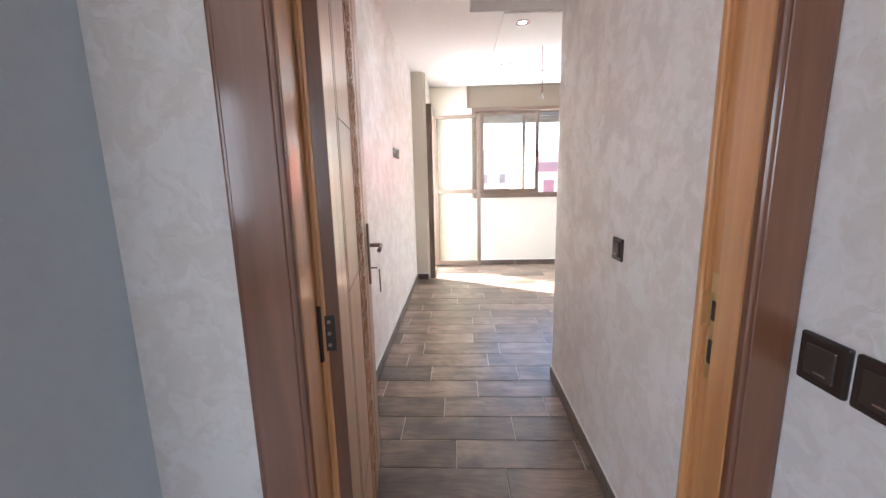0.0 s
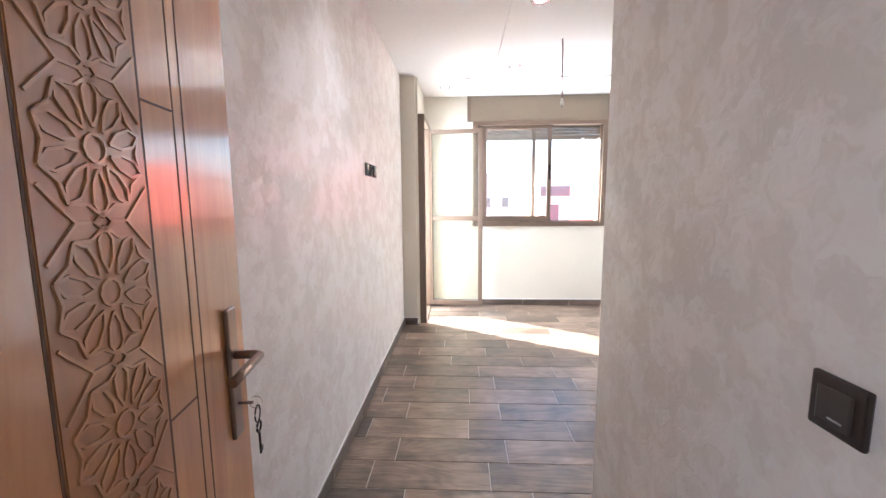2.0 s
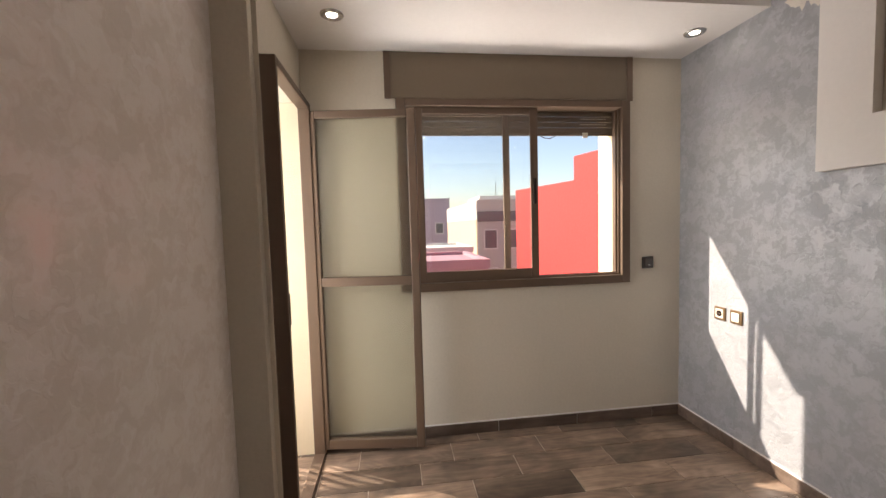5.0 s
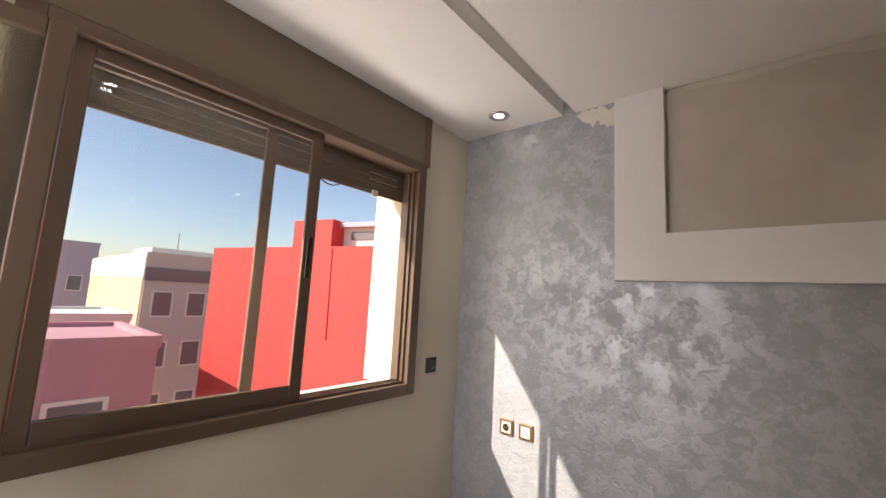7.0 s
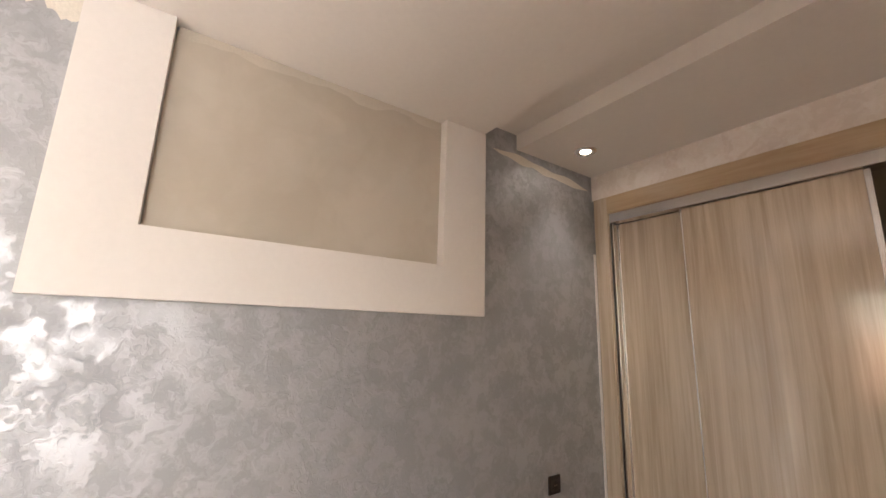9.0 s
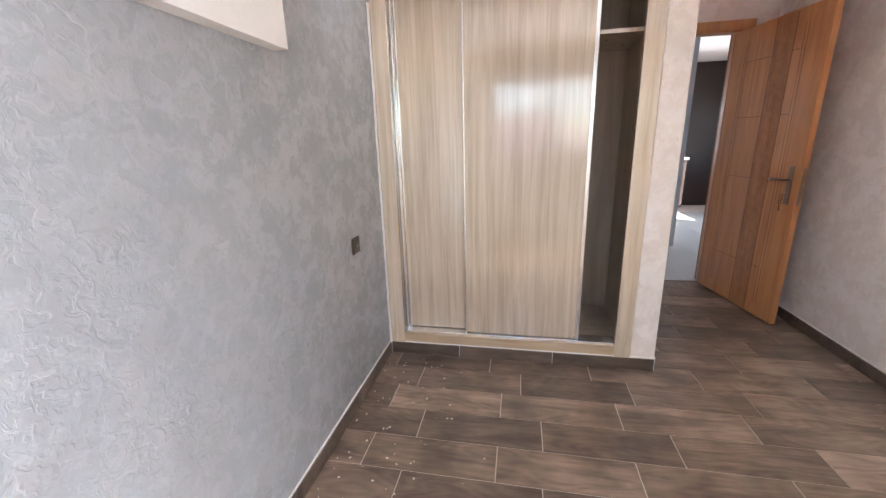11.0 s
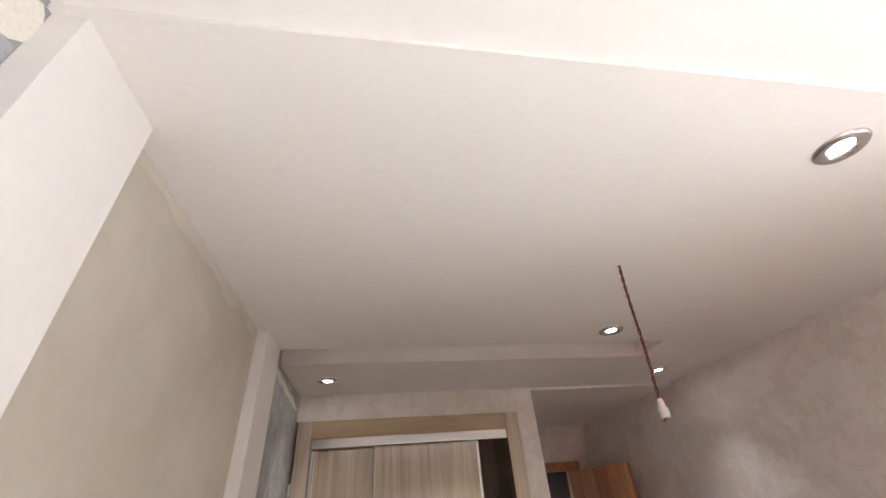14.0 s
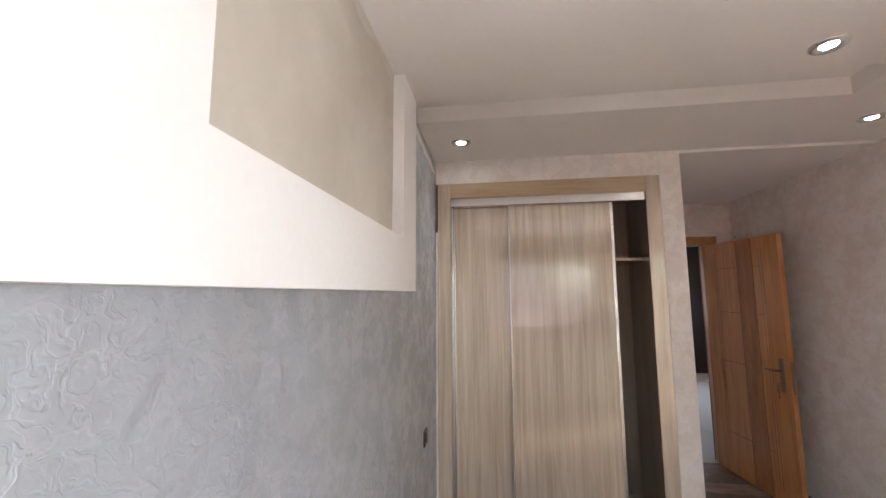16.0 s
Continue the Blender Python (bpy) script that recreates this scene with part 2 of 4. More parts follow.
OAK = timber("pale_oak_laminate", (0.46, 0.36, 0.255), (0.68, 0.57, 0.445), 0.25, "z", 26.0, 1.1, 1.0, 0.0, 0.04)
OAK_H = timber("pale_oak_laminate_level", (0.40, 0.28, 0.17), (0.56, 0.43, 0.29), 0.34, "x", 13.0, 1.5, 0.15, 0.0, 0.05)
OAK_IN = timber("dull_oak_board", (0.34, 0.27, 0.20), (0.48, 0.39, 0.30), 0.45, "z", 12.0, 1.5)
ALU_DARK = plain("bronze_aluminium", (0.16, 0.11, 0.078), 0.42, 0.35, 0.04, 12, 0.01)
ALU_BOX = plain("taupe_shutter_box", (0.19, 0.145, 0.10), 0.5, 0.1, 0.04, 10, 0.01)
ALU = plain("bright_aluminium", (0.78, 0.77, 0.76), 0.22, 0.95, 0.03, 20, 0.005)
BLACK_PLASTIC = plain("dark_brown_plastic", (0.035, 0.024, 0.020), 0.25, 0, 0.1, 30, 0.004)
BLACK_ROCKER = plain("dark_satin_rocker", (0.055, 0.042, 0.036), 0.18, 0.1, 0.1, 30, 0.004)
GOLD_PLASTIC = plain("bronze_socket_plate", (0.16, 0.10, 0.05), 0.3, 0.3, 0.1, 30, 0.004)
CREAM_PLASTIC = plain("cream_plastic", (0.74, 0.68, 0.56), 0.35, 0, 0.03)
METAL = plain("brushed_bronze", (0.27, 0.20, 0.16), 0.28, 0.95, 0.05, 30, 0.004)
BRASS = plain("satin_brass", (0.66, 0.50, 0.26), 0.3, 0.9)
IRON = plain("dark_iron", (0.05, 0.04, 0.035), 0.4, 0.7)
CHROME = plain("satin_chrome", (0.62, 0.61, 0.60), 0.25, 0.9)
LED = plain("lit_led", (1.0, 0.95, 0.86), 0.4, emit=9.0)
CORD_RED = plain("red_wire", (0.28, 0.04, 0.03), 0.45)
CORD_BLACK = plain("black_wire", (0.03, 0.025, 0.03), 0.45)
CLEAR = glass("clear_glass", 0.0, (0.96, 0.97, 0.97))
FROSTED = glass("frosted_glass", 0.26, (0.72, 0.71, 0.63), 1.0)
STUCCO_OUT = plain("cream_render", (0.70, 0.60, 0.44), 0.9, 0, 0.08, 40, 0.3)
RED_WALL = plain("coral_red_render", (0.60, 0.055, 0.048), 0.85, 0, 0.12, 3, 0.05)
PINK = plain("mauve_render", (0.46, 0.26, 0.29), 0.9, 0, 0.12, 3, 0.05)
# mauve paled to put distance haze into the colour
PURPLE = plain("hazy_mauve_wall", (0.44, 0.36, 0.40), 0.9, 0, 0.1, 1, 0.02)
# render with sunlight put into its colour, for the house's west side
PEACH_SUNLIT = plain("sunlit_peach_render", (0.66, 0.46, 0.32), 0.9, 0, 0.08, 2, 0.04)
# the same house's front, shade and distance haze put into the grey
GREY_SHADED = plain("shaded_grey_render", (0.52, 0.47, 0.41), 0.9, 0, 0.08, 2, 0.04)
WHITE_OUT = plain("white_render", (0.72, 0.68, 0.62), 0.9, 0, 0.06, 2, 0.04)
# dark panes lightened by the same painted haze
DARK_GLASS = plain("hazed_dark_window", (0.15, 0.14, 0.14), 0.2)
GROUND = plain("pale_earth", (0.34, 0.25, 0.21), 0.95, 0, 0.2, 1.5, 0.1)
FOLIAGE = plain("grey_green_foliage", (0.07, 0.085, 0.05), 0.9, 0, 0.4, 4, 0.1)
# dark brown panels, with the unlit kitchen's gloom put into the colour
DARK_ROOM = plain("dark_panel_and_gloom", (0.05, 0.032, 0.026), 0.5, 0, 0.1)
DEBRIS = plain("pale_plaster_crumbs", (0.66, 0.60, 0.52), 0.9, 0, 0.1)

# ---- builders ----


def empty(name, m, label="", category="", group="", kind=""):
    ob = new(name)
    ob.matrix_world = m
    ob.empty_display_size = 0.05
    return tagged(ob, label, category, group, kind)


def mesh_ob(name, bm, material, parent=None, label=""):
    data = bpy.data.meshes.new(name)
    bm.to_mesh(data)
    bm.free()
    for mt in (material if isinstance(material, (list, tuple)) else (material,)):
        data.materials.append(mt)
    ob = new(name, data)
    if parent:
        ob.parent = parent
    if label:
        ob["label"] = label
    return ob


def part(name, bm, material, parent, label=""):
    return mesh_ob(name, bm, material, parent, label)


def box(x0, y0, z0, x1, y1, z1, bm=None, bevel=0.0, seg=2):
    """An axis-aligned block, with bevelled edges if asked."""
    out = bmesh.new() if bm is None else bm
    made = bmesh.ops.create_cube(out, size=1.0)["verts"]
    for v in made:
        v.co = Vector(((x0 + x1) / 2 + v.co.x * (x1 - x0), (y0 + y1) / 2 + v.co.y * (y1 - y0), (z0 + z1) / 2 + v.co.z * (z1 - z0)))
    if bevel:
        edges = list({e for v in made for e in v.link_edges})
        bmesh.ops.bevel(out, geom=edges, offset=bevel, segments=seg, affect="EDGES", profile=0.5)
    return out


def cyl(radius, depth, m, bm=None, seg=24, radius2=None):
    out = bmesh.new() if bm is None else bm
    bmesh.ops.create_cone(out, cap_ends=True, segments=seg, radius1=radius, radius2=radius if radius2 is None else radius2, depth=depth, matrix=m)
    return out


def lathe(profile, seg=28, m=None):
    """A turned shape from (radius, height) pairs."""
    bm = bmesh.new()
    rings = []
    for r, z in profile:
        rings.append([bm.verts.new((r * math.cos(2 * math.pi * i / seg), r * math.sin(2 * math.pi * i / seg), z)) for i in range(seg)])
    for a, b in zip(rings, rings[1:]):
        for i in range(seg):
            f = bm.faces.new((a[i], a[(i + 1) % seg], b[(i + 1) % seg], b[i]))
            f.smooth = True
    bm.faces.new(rings[0][::-1])
    bm.faces.new(rings[-1])
    bmesh.ops.recalc_face_normals(bm, faces=bm.faces)
    if m:
        bm.transform(m)
    return bm


def tube(points, radius, bm=None, seg=8):
    """A round rod along a line of points."""
    out = bmesh.new() if bm is None else bm
    pts = [Vector(p) for p in points]
    rings = []
    for i, p in enumerate(pts):
        d = (pts[min(i + 1, len(pts) - 1)] - pts[max(i - 1, 0)]).normalized()
        side = d.orthogonal().normalized() if abs(d.z) > 0.99 else d.cross(Vector((0, 0, 1))).normalized()
        up = d.cross(side)
        rings.append([out.verts.new(p + radius * (math.cos(2 * math.pi * k / seg) * side + math.sin(2 * math.pi * k / seg) * up)) for k in range(seg)])
    for a, b in zip(rings, rings[1:]):
        for k in range(seg):
            out.faces.new((a[k], a[(k + 1) % seg], b[(k + 1) % seg], b[k])).smooth = True
    out.faces.new(rings[0][::-1])
    out.faces.new(rings[-1])
    bmesh.ops.recalc_face_normals(out, faces=out.faces)
    return out


def ring_frame(x0, z0, x1, z1, y0, y1, w, bevel=0.004, wb=None, wt=None):
    """A rectangular frame in the xz plane: two stiles and two rails."""
    wb, wt = wb or w, wt or w
    bm = box(x0, y0, z0, x0 + w, y1, z1, bevel=bevel)
    box(x1 - w, y0, z0, x1, y1, z1, bm, bevel)
    box(x0 + w, y0 + 0.001, z0, x1 - w, y1 - 0.001, z0 + wb, bm, bevel)
    box(x0 + w, y0 + 0.001, z1 - wt, x1 - w, y1 - 0.001, z1, bm, bevel)
    return bm


def wall_with_opening(a0, a1, z0, z1, o0, o1, p0, p1, t0, t1, axis):
    """Four blocks round an opening (o0..o1 along, p0..p1 in height) of a wall along axis, t0..t1 thick."""
    bm = bmesh.new()
    for u0, u1, v0, v1 in ((a0, o0, z0, z1), (o1, a1, z0, z1), (o0, o1, z0, p0), (o0, o1, p1, z1)):
        if u1 - u0 > 1e-4 and v1 - v0 > 1e-4:
            if axis == "x":
                box(u0, t0, v0, u1, t1, v1, bm)
            else:
                box(t0, u0, v0, t1, u1, v1, bm)
    bmesh.ops.remove_doubles(bm, verts=bm.verts, dist=1e-5)
    return bm


def structure(name, bm, material, label, category="wall"):
    return tagged(mesh_ob(name, bm, material), label, category, kind="structure")


# ---- plan ----
WEST, EAST, NORTH, FRONT, CEIL = -0.635, 2.05, 5.865, 2.585, 2.49
CORR = 0.481
DOOR_S0, DOOR_S1 = 0.93, 1.035
TOP = 2.75

# ---- shell of the room ----
structure("wall_west", box(WEST - 0.15, DOOR_S1, -0.05, WEST, 5.065, TOP), PLASTER, "pearl beige trowelled plaster wall along the tiled floor")
pillar = structure("wall_pillar", box(WEST - 0.15, 5.065, -0.05, -0.49, 5.115, TOP, bevel=0.003), NORTH_PAINT, "cream painted wall pier beside the balcony door")
structure("wall_balcony_door", wall_with_opening(5.115, 5.95, -0.05, TOP, 5.116, 5.80, -0.05, 2.15, -0.60, -0.47, "y"), [NORTH_PAINT], "cream wall over and beside the balcony doorway")
structure("wall_north", wall_with_opening(-0.47, EAST + 0.2, -0.05, TOP, 0.10, 1.67, 0.98, 2.50, NORTH, 6.10, "x"), NORTH_PAINT, "cream painted wall under and beside the window")
structure("wall_east", box(EAST, 1.0, -0.05, EAST + 0.2, NORTH, TOP), GREY_PLASTER, "silvery grey trowelled pearl plaster wall")
structure("wall_corridor", box(CORR, DOOR_S1, -0.05, 0.61, FRONT, TOP, bevel=0.004), PLASTER, "pearl beige plaster wall beside the fitted wardrobe")
structure("wall_over_wardrobe", box(0.61, FRONT - 0.10, 2.335, EAST, FRONT - 0.001, TOP), PLASTER, "strip of beige plaster above the fitted wardrobe")
structure("wall_door", wall_with_opening(-0.85, 1.6, -0.05, TOP, -0.43, 0.44, -0.05, 2.09, DOOR_S0, DOOR_S1, "x"), PLASTER, "beige plaster wall round the bedroom doorway")

# ceiling: ring with two slots, a lowered middle panel between them
bm = bmesh.new()
SLOT_S, SLOT_N, SLOT_W = (3.222, 3.475), (5.155, 5.225), 0.01
box(WEST, DOOR_S1, CEIL, EAST, SLOT_S[0], CEIL + 0.03, bm)
box(WEST, DOOR_S1, CEIL - 0.018, CORR, FRONT, CEIL - 0.001, bm)
box(WEST, SLOT_N[1], CEIL, EAST, NORTH, CEIL + 0.03, bm)
box(WEST, SLOT_S[0], CEIL, SLOT_W, SLOT_N[1], CEIL + 0.03, bm)
box(SLOT_W, SLOT_S[1], CEIL, EAST, SLOT_N[0], CEIL + 0.03, bm)
box(0.27, SLOT_S[1] + 0.01, CEIL - 0.014, EAST, 4.955, CEIL - 0.001, bm)
for y0, y1 in (SLOT_S, SLOT_N):
    box(SLOT_W, y0 - 0.03, CEIL + 0.085, EAST, y1 + 0.03, CEIL + 0.12, bm)
    box(SLOT_W, y0 - 0.02, CEIL + 0.03, EAST, y0, CEIL + 0.085, bm)
    box(SLOT_W, y1, CEIL + 0.03, EAST, y1 + 0.02, CEIL + 0.085, bm)
    box(SLOT_W - 0.02, y0 - 0.02, CEIL + 0.03, SLOT_W, y1 + 0.02, CEIL + 0.085, bm)
structure("ceiling", bm, WHITE_PAINT, "white gypsum ceiling with a lowered panel and two slots", "ceiling")
structure("roof_slab", box(-0.9, 0.8, TOP, EAST + 0.3, 6.10, TOP + 0.2), WHITE_OUT, "white render roof slab above the room", "roof")

# ---- raised gypsum surround on the grey wall ----
surround = empty("wall_surround", pose(EAST, 4.2, 1.6), "white gypsum surround with a sand plaster recess", "wall niche")


def local(bm, m):
    bm.transform(m)
    return bm


sur = bmesh.new()
FX = 1.998 - EAST
for y0, y1, z0, z1 in ((3.48, 3.71, 0.0, 0.875), (4.735, 4.945, 0.0, 0.875), (3.71, 4.735, 0.0, 0.205)):
    box(FX, y0 - 4.2, z0, -0.001, y1 - 4.2, z1, sur)
bmesh.ops.remove_doubles(sur, verts=sur.verts, dist=1e-5)
part("frame", sur, WHITE_PAINT, surround)
part("recess_back", box(-0.008, 3.712 - 4.2, 0.206, -0.002, 4.733 - 4.2, 0.86), NICHE_PLASTER, surround, "sand coloured trowelled plaster")
bm = bmesh.new()
random.seed(5)
ys = [3.715 + i * 0.0405 for i in range(26)]
lowers = [0.845 - 0.035 * noise.noise(Vector((y * 6, 0, 0))) - random.uniform(0.0, 0.012) for y in ys]
va = [bm.verts.new((-0.0105, y - 4.2, 0.874)) for y in ys]
vb = [bm.verts.new((-0.0105, y - 4.2, z)) for y, z in zip(ys, lowers)]
for i in range(25):
    bm.faces.new((va[i], va[i + 1], vb[i + 1], vb[i]))
part("filler_seam", bm, SEAM, surround, "pale filler smear along the ceiling")


def smear(name, corners, seed, label):
    """An uneven dab of filler on the grey wall: a strip between two (y, z) ends with a given height."""
    (y0, z0, h0), (y1, z1, h1) = corners
    b = bmesh.new()
    top, low = [], []
    for i in range(22):
        f = i / 21
        y, z, h = y0 + (y1 - y0) * f, z0 + (z1 - z0) * f, h0 + (h1 - h0) * f
        j = noise.noise(Vector((f * 6, seed, 0))) * 0.42 * h
        k = noise.noise(Vector((f * 9, seed + 5, 0))) * 0.42 * h
        t = min(1, f * 6, (1 - f) * 6)
        top.append(b.verts.new((EAST - 0.003, y, z + (h * 0.5 + j) * t)))
        low.append(b.verts.new((EAST - 0.003, y, z - (h * 0.5 + k) * t)))
    for i in range(21):
        b.faces.new((top[i], top[i + 1], low[i + 1], low[i]))
    bmesh.ops.recalc_face_normals(b, faces=b.faces)
    return tagged(mesh_ob(name, b, FILLER), label, "filler patch", kind="structure")


smear("trim_filler_a", ((4.93, 2.41, 0.11), (5.15, 2.465, 0.06)), 1, "uneven white filler patch at the grey wall's top")
smear("trim_filler_b", ((2.62, 2.392, 0.042), (3.40, 2.452, 0.042)), 2, "uneven white filler seam under the ceiling")
structure("trim_corner_seal", box(EAST - 0.012, FRONT, 0.0, EAST - 0.001, FRONT + 0.014, 2.0, bevel=0.003), WHITE_PAINT, "white sealant bead in the wardrobe corner", "sealant")

# ---- recessed ceiling spotlights ----
def spotlight(x, y, z):
    ob = empty("ceiling_spotlight", pose(x, y, z), "round chrome recessed ceiling spotlight switched on", "ceiling light", "recessed ceiling spotlights")
    prof = [(0.026, 0.004), (0.028, -0.003), (0.040, -0.008), (0.054, -0.006), (0.059, -0.001), (0.059, 0.004)]
    part("bezel", lathe(prof), CHROME, ob)
    part("lens", lathe([(0.001, -0.004), (0.018, -0.0045), (0.0255, -0.002), (0.0255, 0.002)]), LED, ob, "glowing white lens")
    return ob


first = spotlight(*SPOTS[0])
for spot in SPOTS[1:]:
    copy_thing(first, pose(*spot))

# ---- bare lamp holder on its wires ----
holder = empty("pendant_lamp_holder", pose(0.72, 4.25, CEIL - 0.014), "white empty lamp holder hanging on twisted red and black wires", "pendant")
for k, mt in ((0, CORD_RED), (1, CORD_BLACK)):
    pts = []
    for i in range(90):
        f = i / 89
        a = f * 46 + k * math.pi
        pts.append((0.003 * math.cos(a) + 0.002 * math.sin(f * 7) - 0.004 * f, 0.003 * math.sin(a) - 0.05 * f, -0.44 * f))
    part("wire", tube(pts, 0.0026, seg=6), mt, holder, ("red" if k == 0 else "black") + " insulated wire")
part("socket", lathe([(0.003, 0.0), (0.007, -0.003), (0.010, -0.014), (0.010, -0.026), (0.014, -0.030), (0.014, -0.052), (0.012, -0.056)], 24, pose(-0.004, -0.05, -0.435)), WHITE_PAINT, holder)
part("contact", lathe([(0.008, 0.0), (0.009, -0.010), (0.006, -0.014)], 18, pose(-0.004, -0.05, -0.49)), METAL, holder, "brass contact ring")
part("ceiling_hole", lathe([(0.001, -0.0005), (0.010, -0.0015), (0.012, 0.001)], 14), FILLER, holder)

# ---- window ----
window = empty("window_1", pose(0, NORTH, 0), "bronze aluminium sliding window, one half open, roller shutter half raised", "window", kind="structure")
part("shutter_box", box(0.035, -0.012, 2.205, 1.685, 0.10, 2.488, bevel=0.003), ALU_BOX, window, "taupe metal roller shutter box")
bm = box(0.035, -0.020, 2.20, 0.075, -0.011, 2.487, bevel=0.002)
part("box_edge", bm, ALU_DARK, window)
part("box_edge", box(1.645, -0.020, 2.20, 1.685, -0.011, 2.487, bevel=0.002), ALU_DARK, window)
part("window_frame", ring_frame(0.10, 0.975, 1.668, 2.204, -0.018, 0.11, 0.058, 0.004, 0.055, 0.045), ALU_DARK, window)
for i in range(3):
    part("track", box(0.158, 0.012 + i * 0.03, 1.03, 1.61, 0.018 + i * 0.03, 1.042), ALU_DARK, window)
for i in range(2):
    part("track", box(1.598, 0.012 + i * 0.035, 1.042, 1.61, 0.020 + i * 0.035, 2.158), ALU_DARK, window)
sash = part("sash", ring_frame(0.215, 1.040, 1.03, 2.160, 0.012, 0.030, 0.052, 0.004, 0.060, 0.045), ALU_DARK, window)
pane = part("pane", box(0.266, 0.018, 1.10, 0.979, 0.024, 2.116), CLEAR, sash, "clear glass")
pane.visible_shadow = False
part("handle", box(0.991, 0.002, 1.53, 1.014, 0.014, 1.70, bevel=0.004), BLACK_PLASTIC, sash, "black recessed pull")
back = part("sash", ring_frame(0.16, 1.042, 0.850, 2.158, 0.060, 0.078, 0.046, 0.004, 0.05, 0.045), ALU_DARK, window)
pane = part("pane", box(0.205, 0.066, 1.092, 0.805, 0.072, 2.114), CLEAR, back, "clear glass")
pane.visible_shadow = False
shutter = part("roller_shutter", box(0.14, 0.118, 2.0, 1.64, 0.128, 2.02, bevel=0.003), ALU_BOX, window, "taupe slatted roller shutter")
for i in range(6):
    part("slat", box(0.14, 0.119, 2.021 + i * 0.037, 1.64, 0.129, 2.057 + i * 0.037, bevel=0.004), ALU_BOX, shutter)
for i in range(2):
    for k in range(9):
        part("vent_hole", box(1.38 + k * 0.022, 0.1165, 2.075 + i * 0.037, 1.392 + k * 0.022, 0.1185, 2.079 + i * 0.037), CREAM_PLASTIC, shutter)
part("stop_block", box(1.395, 0.105, 1.985, 1.43, 0.117, 2.02, bevel=0.002), CREAM_PLASTIC, shutter, "pale stop block")
part("cord", tube([(1.09, 0.12, 2.0), (1.12, 0.118, 1.985), (1.16, 0.118, 1.982), (1.20, 0.12, 2.0)], 0.003, seg=6), BLACK_PLASTIC, shutter)
part("shutter_guide", box(1.64, 0.10, 0.99, 1.668, 0.145, 2.2, bevel=0.003), ALU_DARK, window)
part("shutter_guide", box(0.105, 0.10, 0.99, 0.14, 0.145, 2.2, bevel=0.003), ALU_DARK, window)
part("window_sill", box(0.102, 0.112, 0.982, 1.668, 0.26, 1.005, bevel=0.004), WHITE_OUT, window, "pale stone outer sill")
part("reveal", box(1.6685, 0.145, 0.985, 1.672, 0.40, 2.49), STUCCO_OUT, window, "sunlit cream outer reveal")

# ---- balcony door ----
bdoor = empty("door_2", pose(-0.46, 5.11, 0), "bronze aluminium balcony door with frosted glass, standing open", "door", kind="structure")
for name, args in (("jamb", (-0.012, 0.006, 0.0, 0.055, 0.034, 2.145)), ("jamb", (-0.012, 0.655, 0.0, 0.055, 0.689, 2.145)), ("head", (-0.012, 0.034, 2.108, 0.055, 0.655, 2.145)), ("threshold", (-0.012, 0.034, 0.0, 0.055, 0.655, 0.016))):
    part(name, box(*args, bevel=0.004), ALU_DARK, bdoor)
LEAF_W = 0.645
leaf = part("leaf", ring_frame(0.0, 0.030, LEAF_W, 2.100, -0.020, 0.020, 0.050, 0.004, 0.06, 0.045), ALU_DARK, bdoor)
leaf.matrix_local = pose(0.032, 0.688, 0, 0, 0, -7.0)
part("rail", box(0.050, -0.019, 1.050, LEAF_W - 0.050, 0.019, 1.105, bevel=0.003), ALU_DARK, leaf)
for z0, z1 in ((0.088, 1.052), (1.103, 2.057)):
    p = part("pane", box(0.048, -0.004, z0, LEAF_W - 0.048, 0.004, z1), FROSTED, leaf, "frosted rippled glass")
    p.visible_shadow = False
for z in (0.32, 1.86):
    b = cyl(0.008, 0.07, pose(0, 0, z))
    box(-0.03, -0.026, z - 0.03, 0.03, -0.018, z + 0.03, b, 0.002)
    part("hinge", b, IRON, leaf, "black hinge")
part("lock_plate", box(0.045, 0.030, 0.98, 0.058, 0.036, 1.12, bevel=0.002), BLACK_PLASTIC, bdoor, "black latch keeper")

# ---- bedroom door ----
bed_door = empty("door_1", pose(0, 0, 0), "varnished orange wood door with carved band, standing wide open", "door", kind="structure")
for x0, x1 in ((-0.43, -0.395), (0.405, 0.44)):
    part("jamb", box(x0, DOOR_S0 - 0.004, 0, x1, DOOR_S1 + 0.004, 2.055, bevel=0.003), DOOR_WOOD, bed_door)
part("head", box(-0.43, DOOR_S0 - 0.004, 2.056, 0.44, DOOR_S1 + 0.004, 2.09, bevel=0.003), DOOR_WOOD, bed_door)
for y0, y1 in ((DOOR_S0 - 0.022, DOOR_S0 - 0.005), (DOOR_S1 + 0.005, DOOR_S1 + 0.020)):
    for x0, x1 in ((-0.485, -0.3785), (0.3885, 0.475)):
        # the hall side takes the darkened copy of the door wood
        wood = SHADED_WOOD if y0 < 1 else DOOR_WOOD
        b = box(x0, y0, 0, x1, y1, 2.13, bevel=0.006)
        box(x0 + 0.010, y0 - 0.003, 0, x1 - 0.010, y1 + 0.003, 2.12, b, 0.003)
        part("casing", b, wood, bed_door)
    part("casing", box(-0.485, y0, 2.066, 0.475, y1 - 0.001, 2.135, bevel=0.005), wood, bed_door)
part("stop", box(-0.396, DOOR_S0 - 0.003, 0, -0.380, 0.990, 2.055, bevel=0.002), DOOR_WOOD, bed_door)
part("stop", box(0.390, DOOR_S0 - 0.003, 0, 0.406, 0.990, 2.055, bevel=0.002), DOOR_WOOD, bed_door)
strike = part("strike_plate", box(0.4025, 0.998, 0.85, 0.4052, 1.026, 1.07, bevel=0.001), BRASS, bed_door, "brass strike plate")
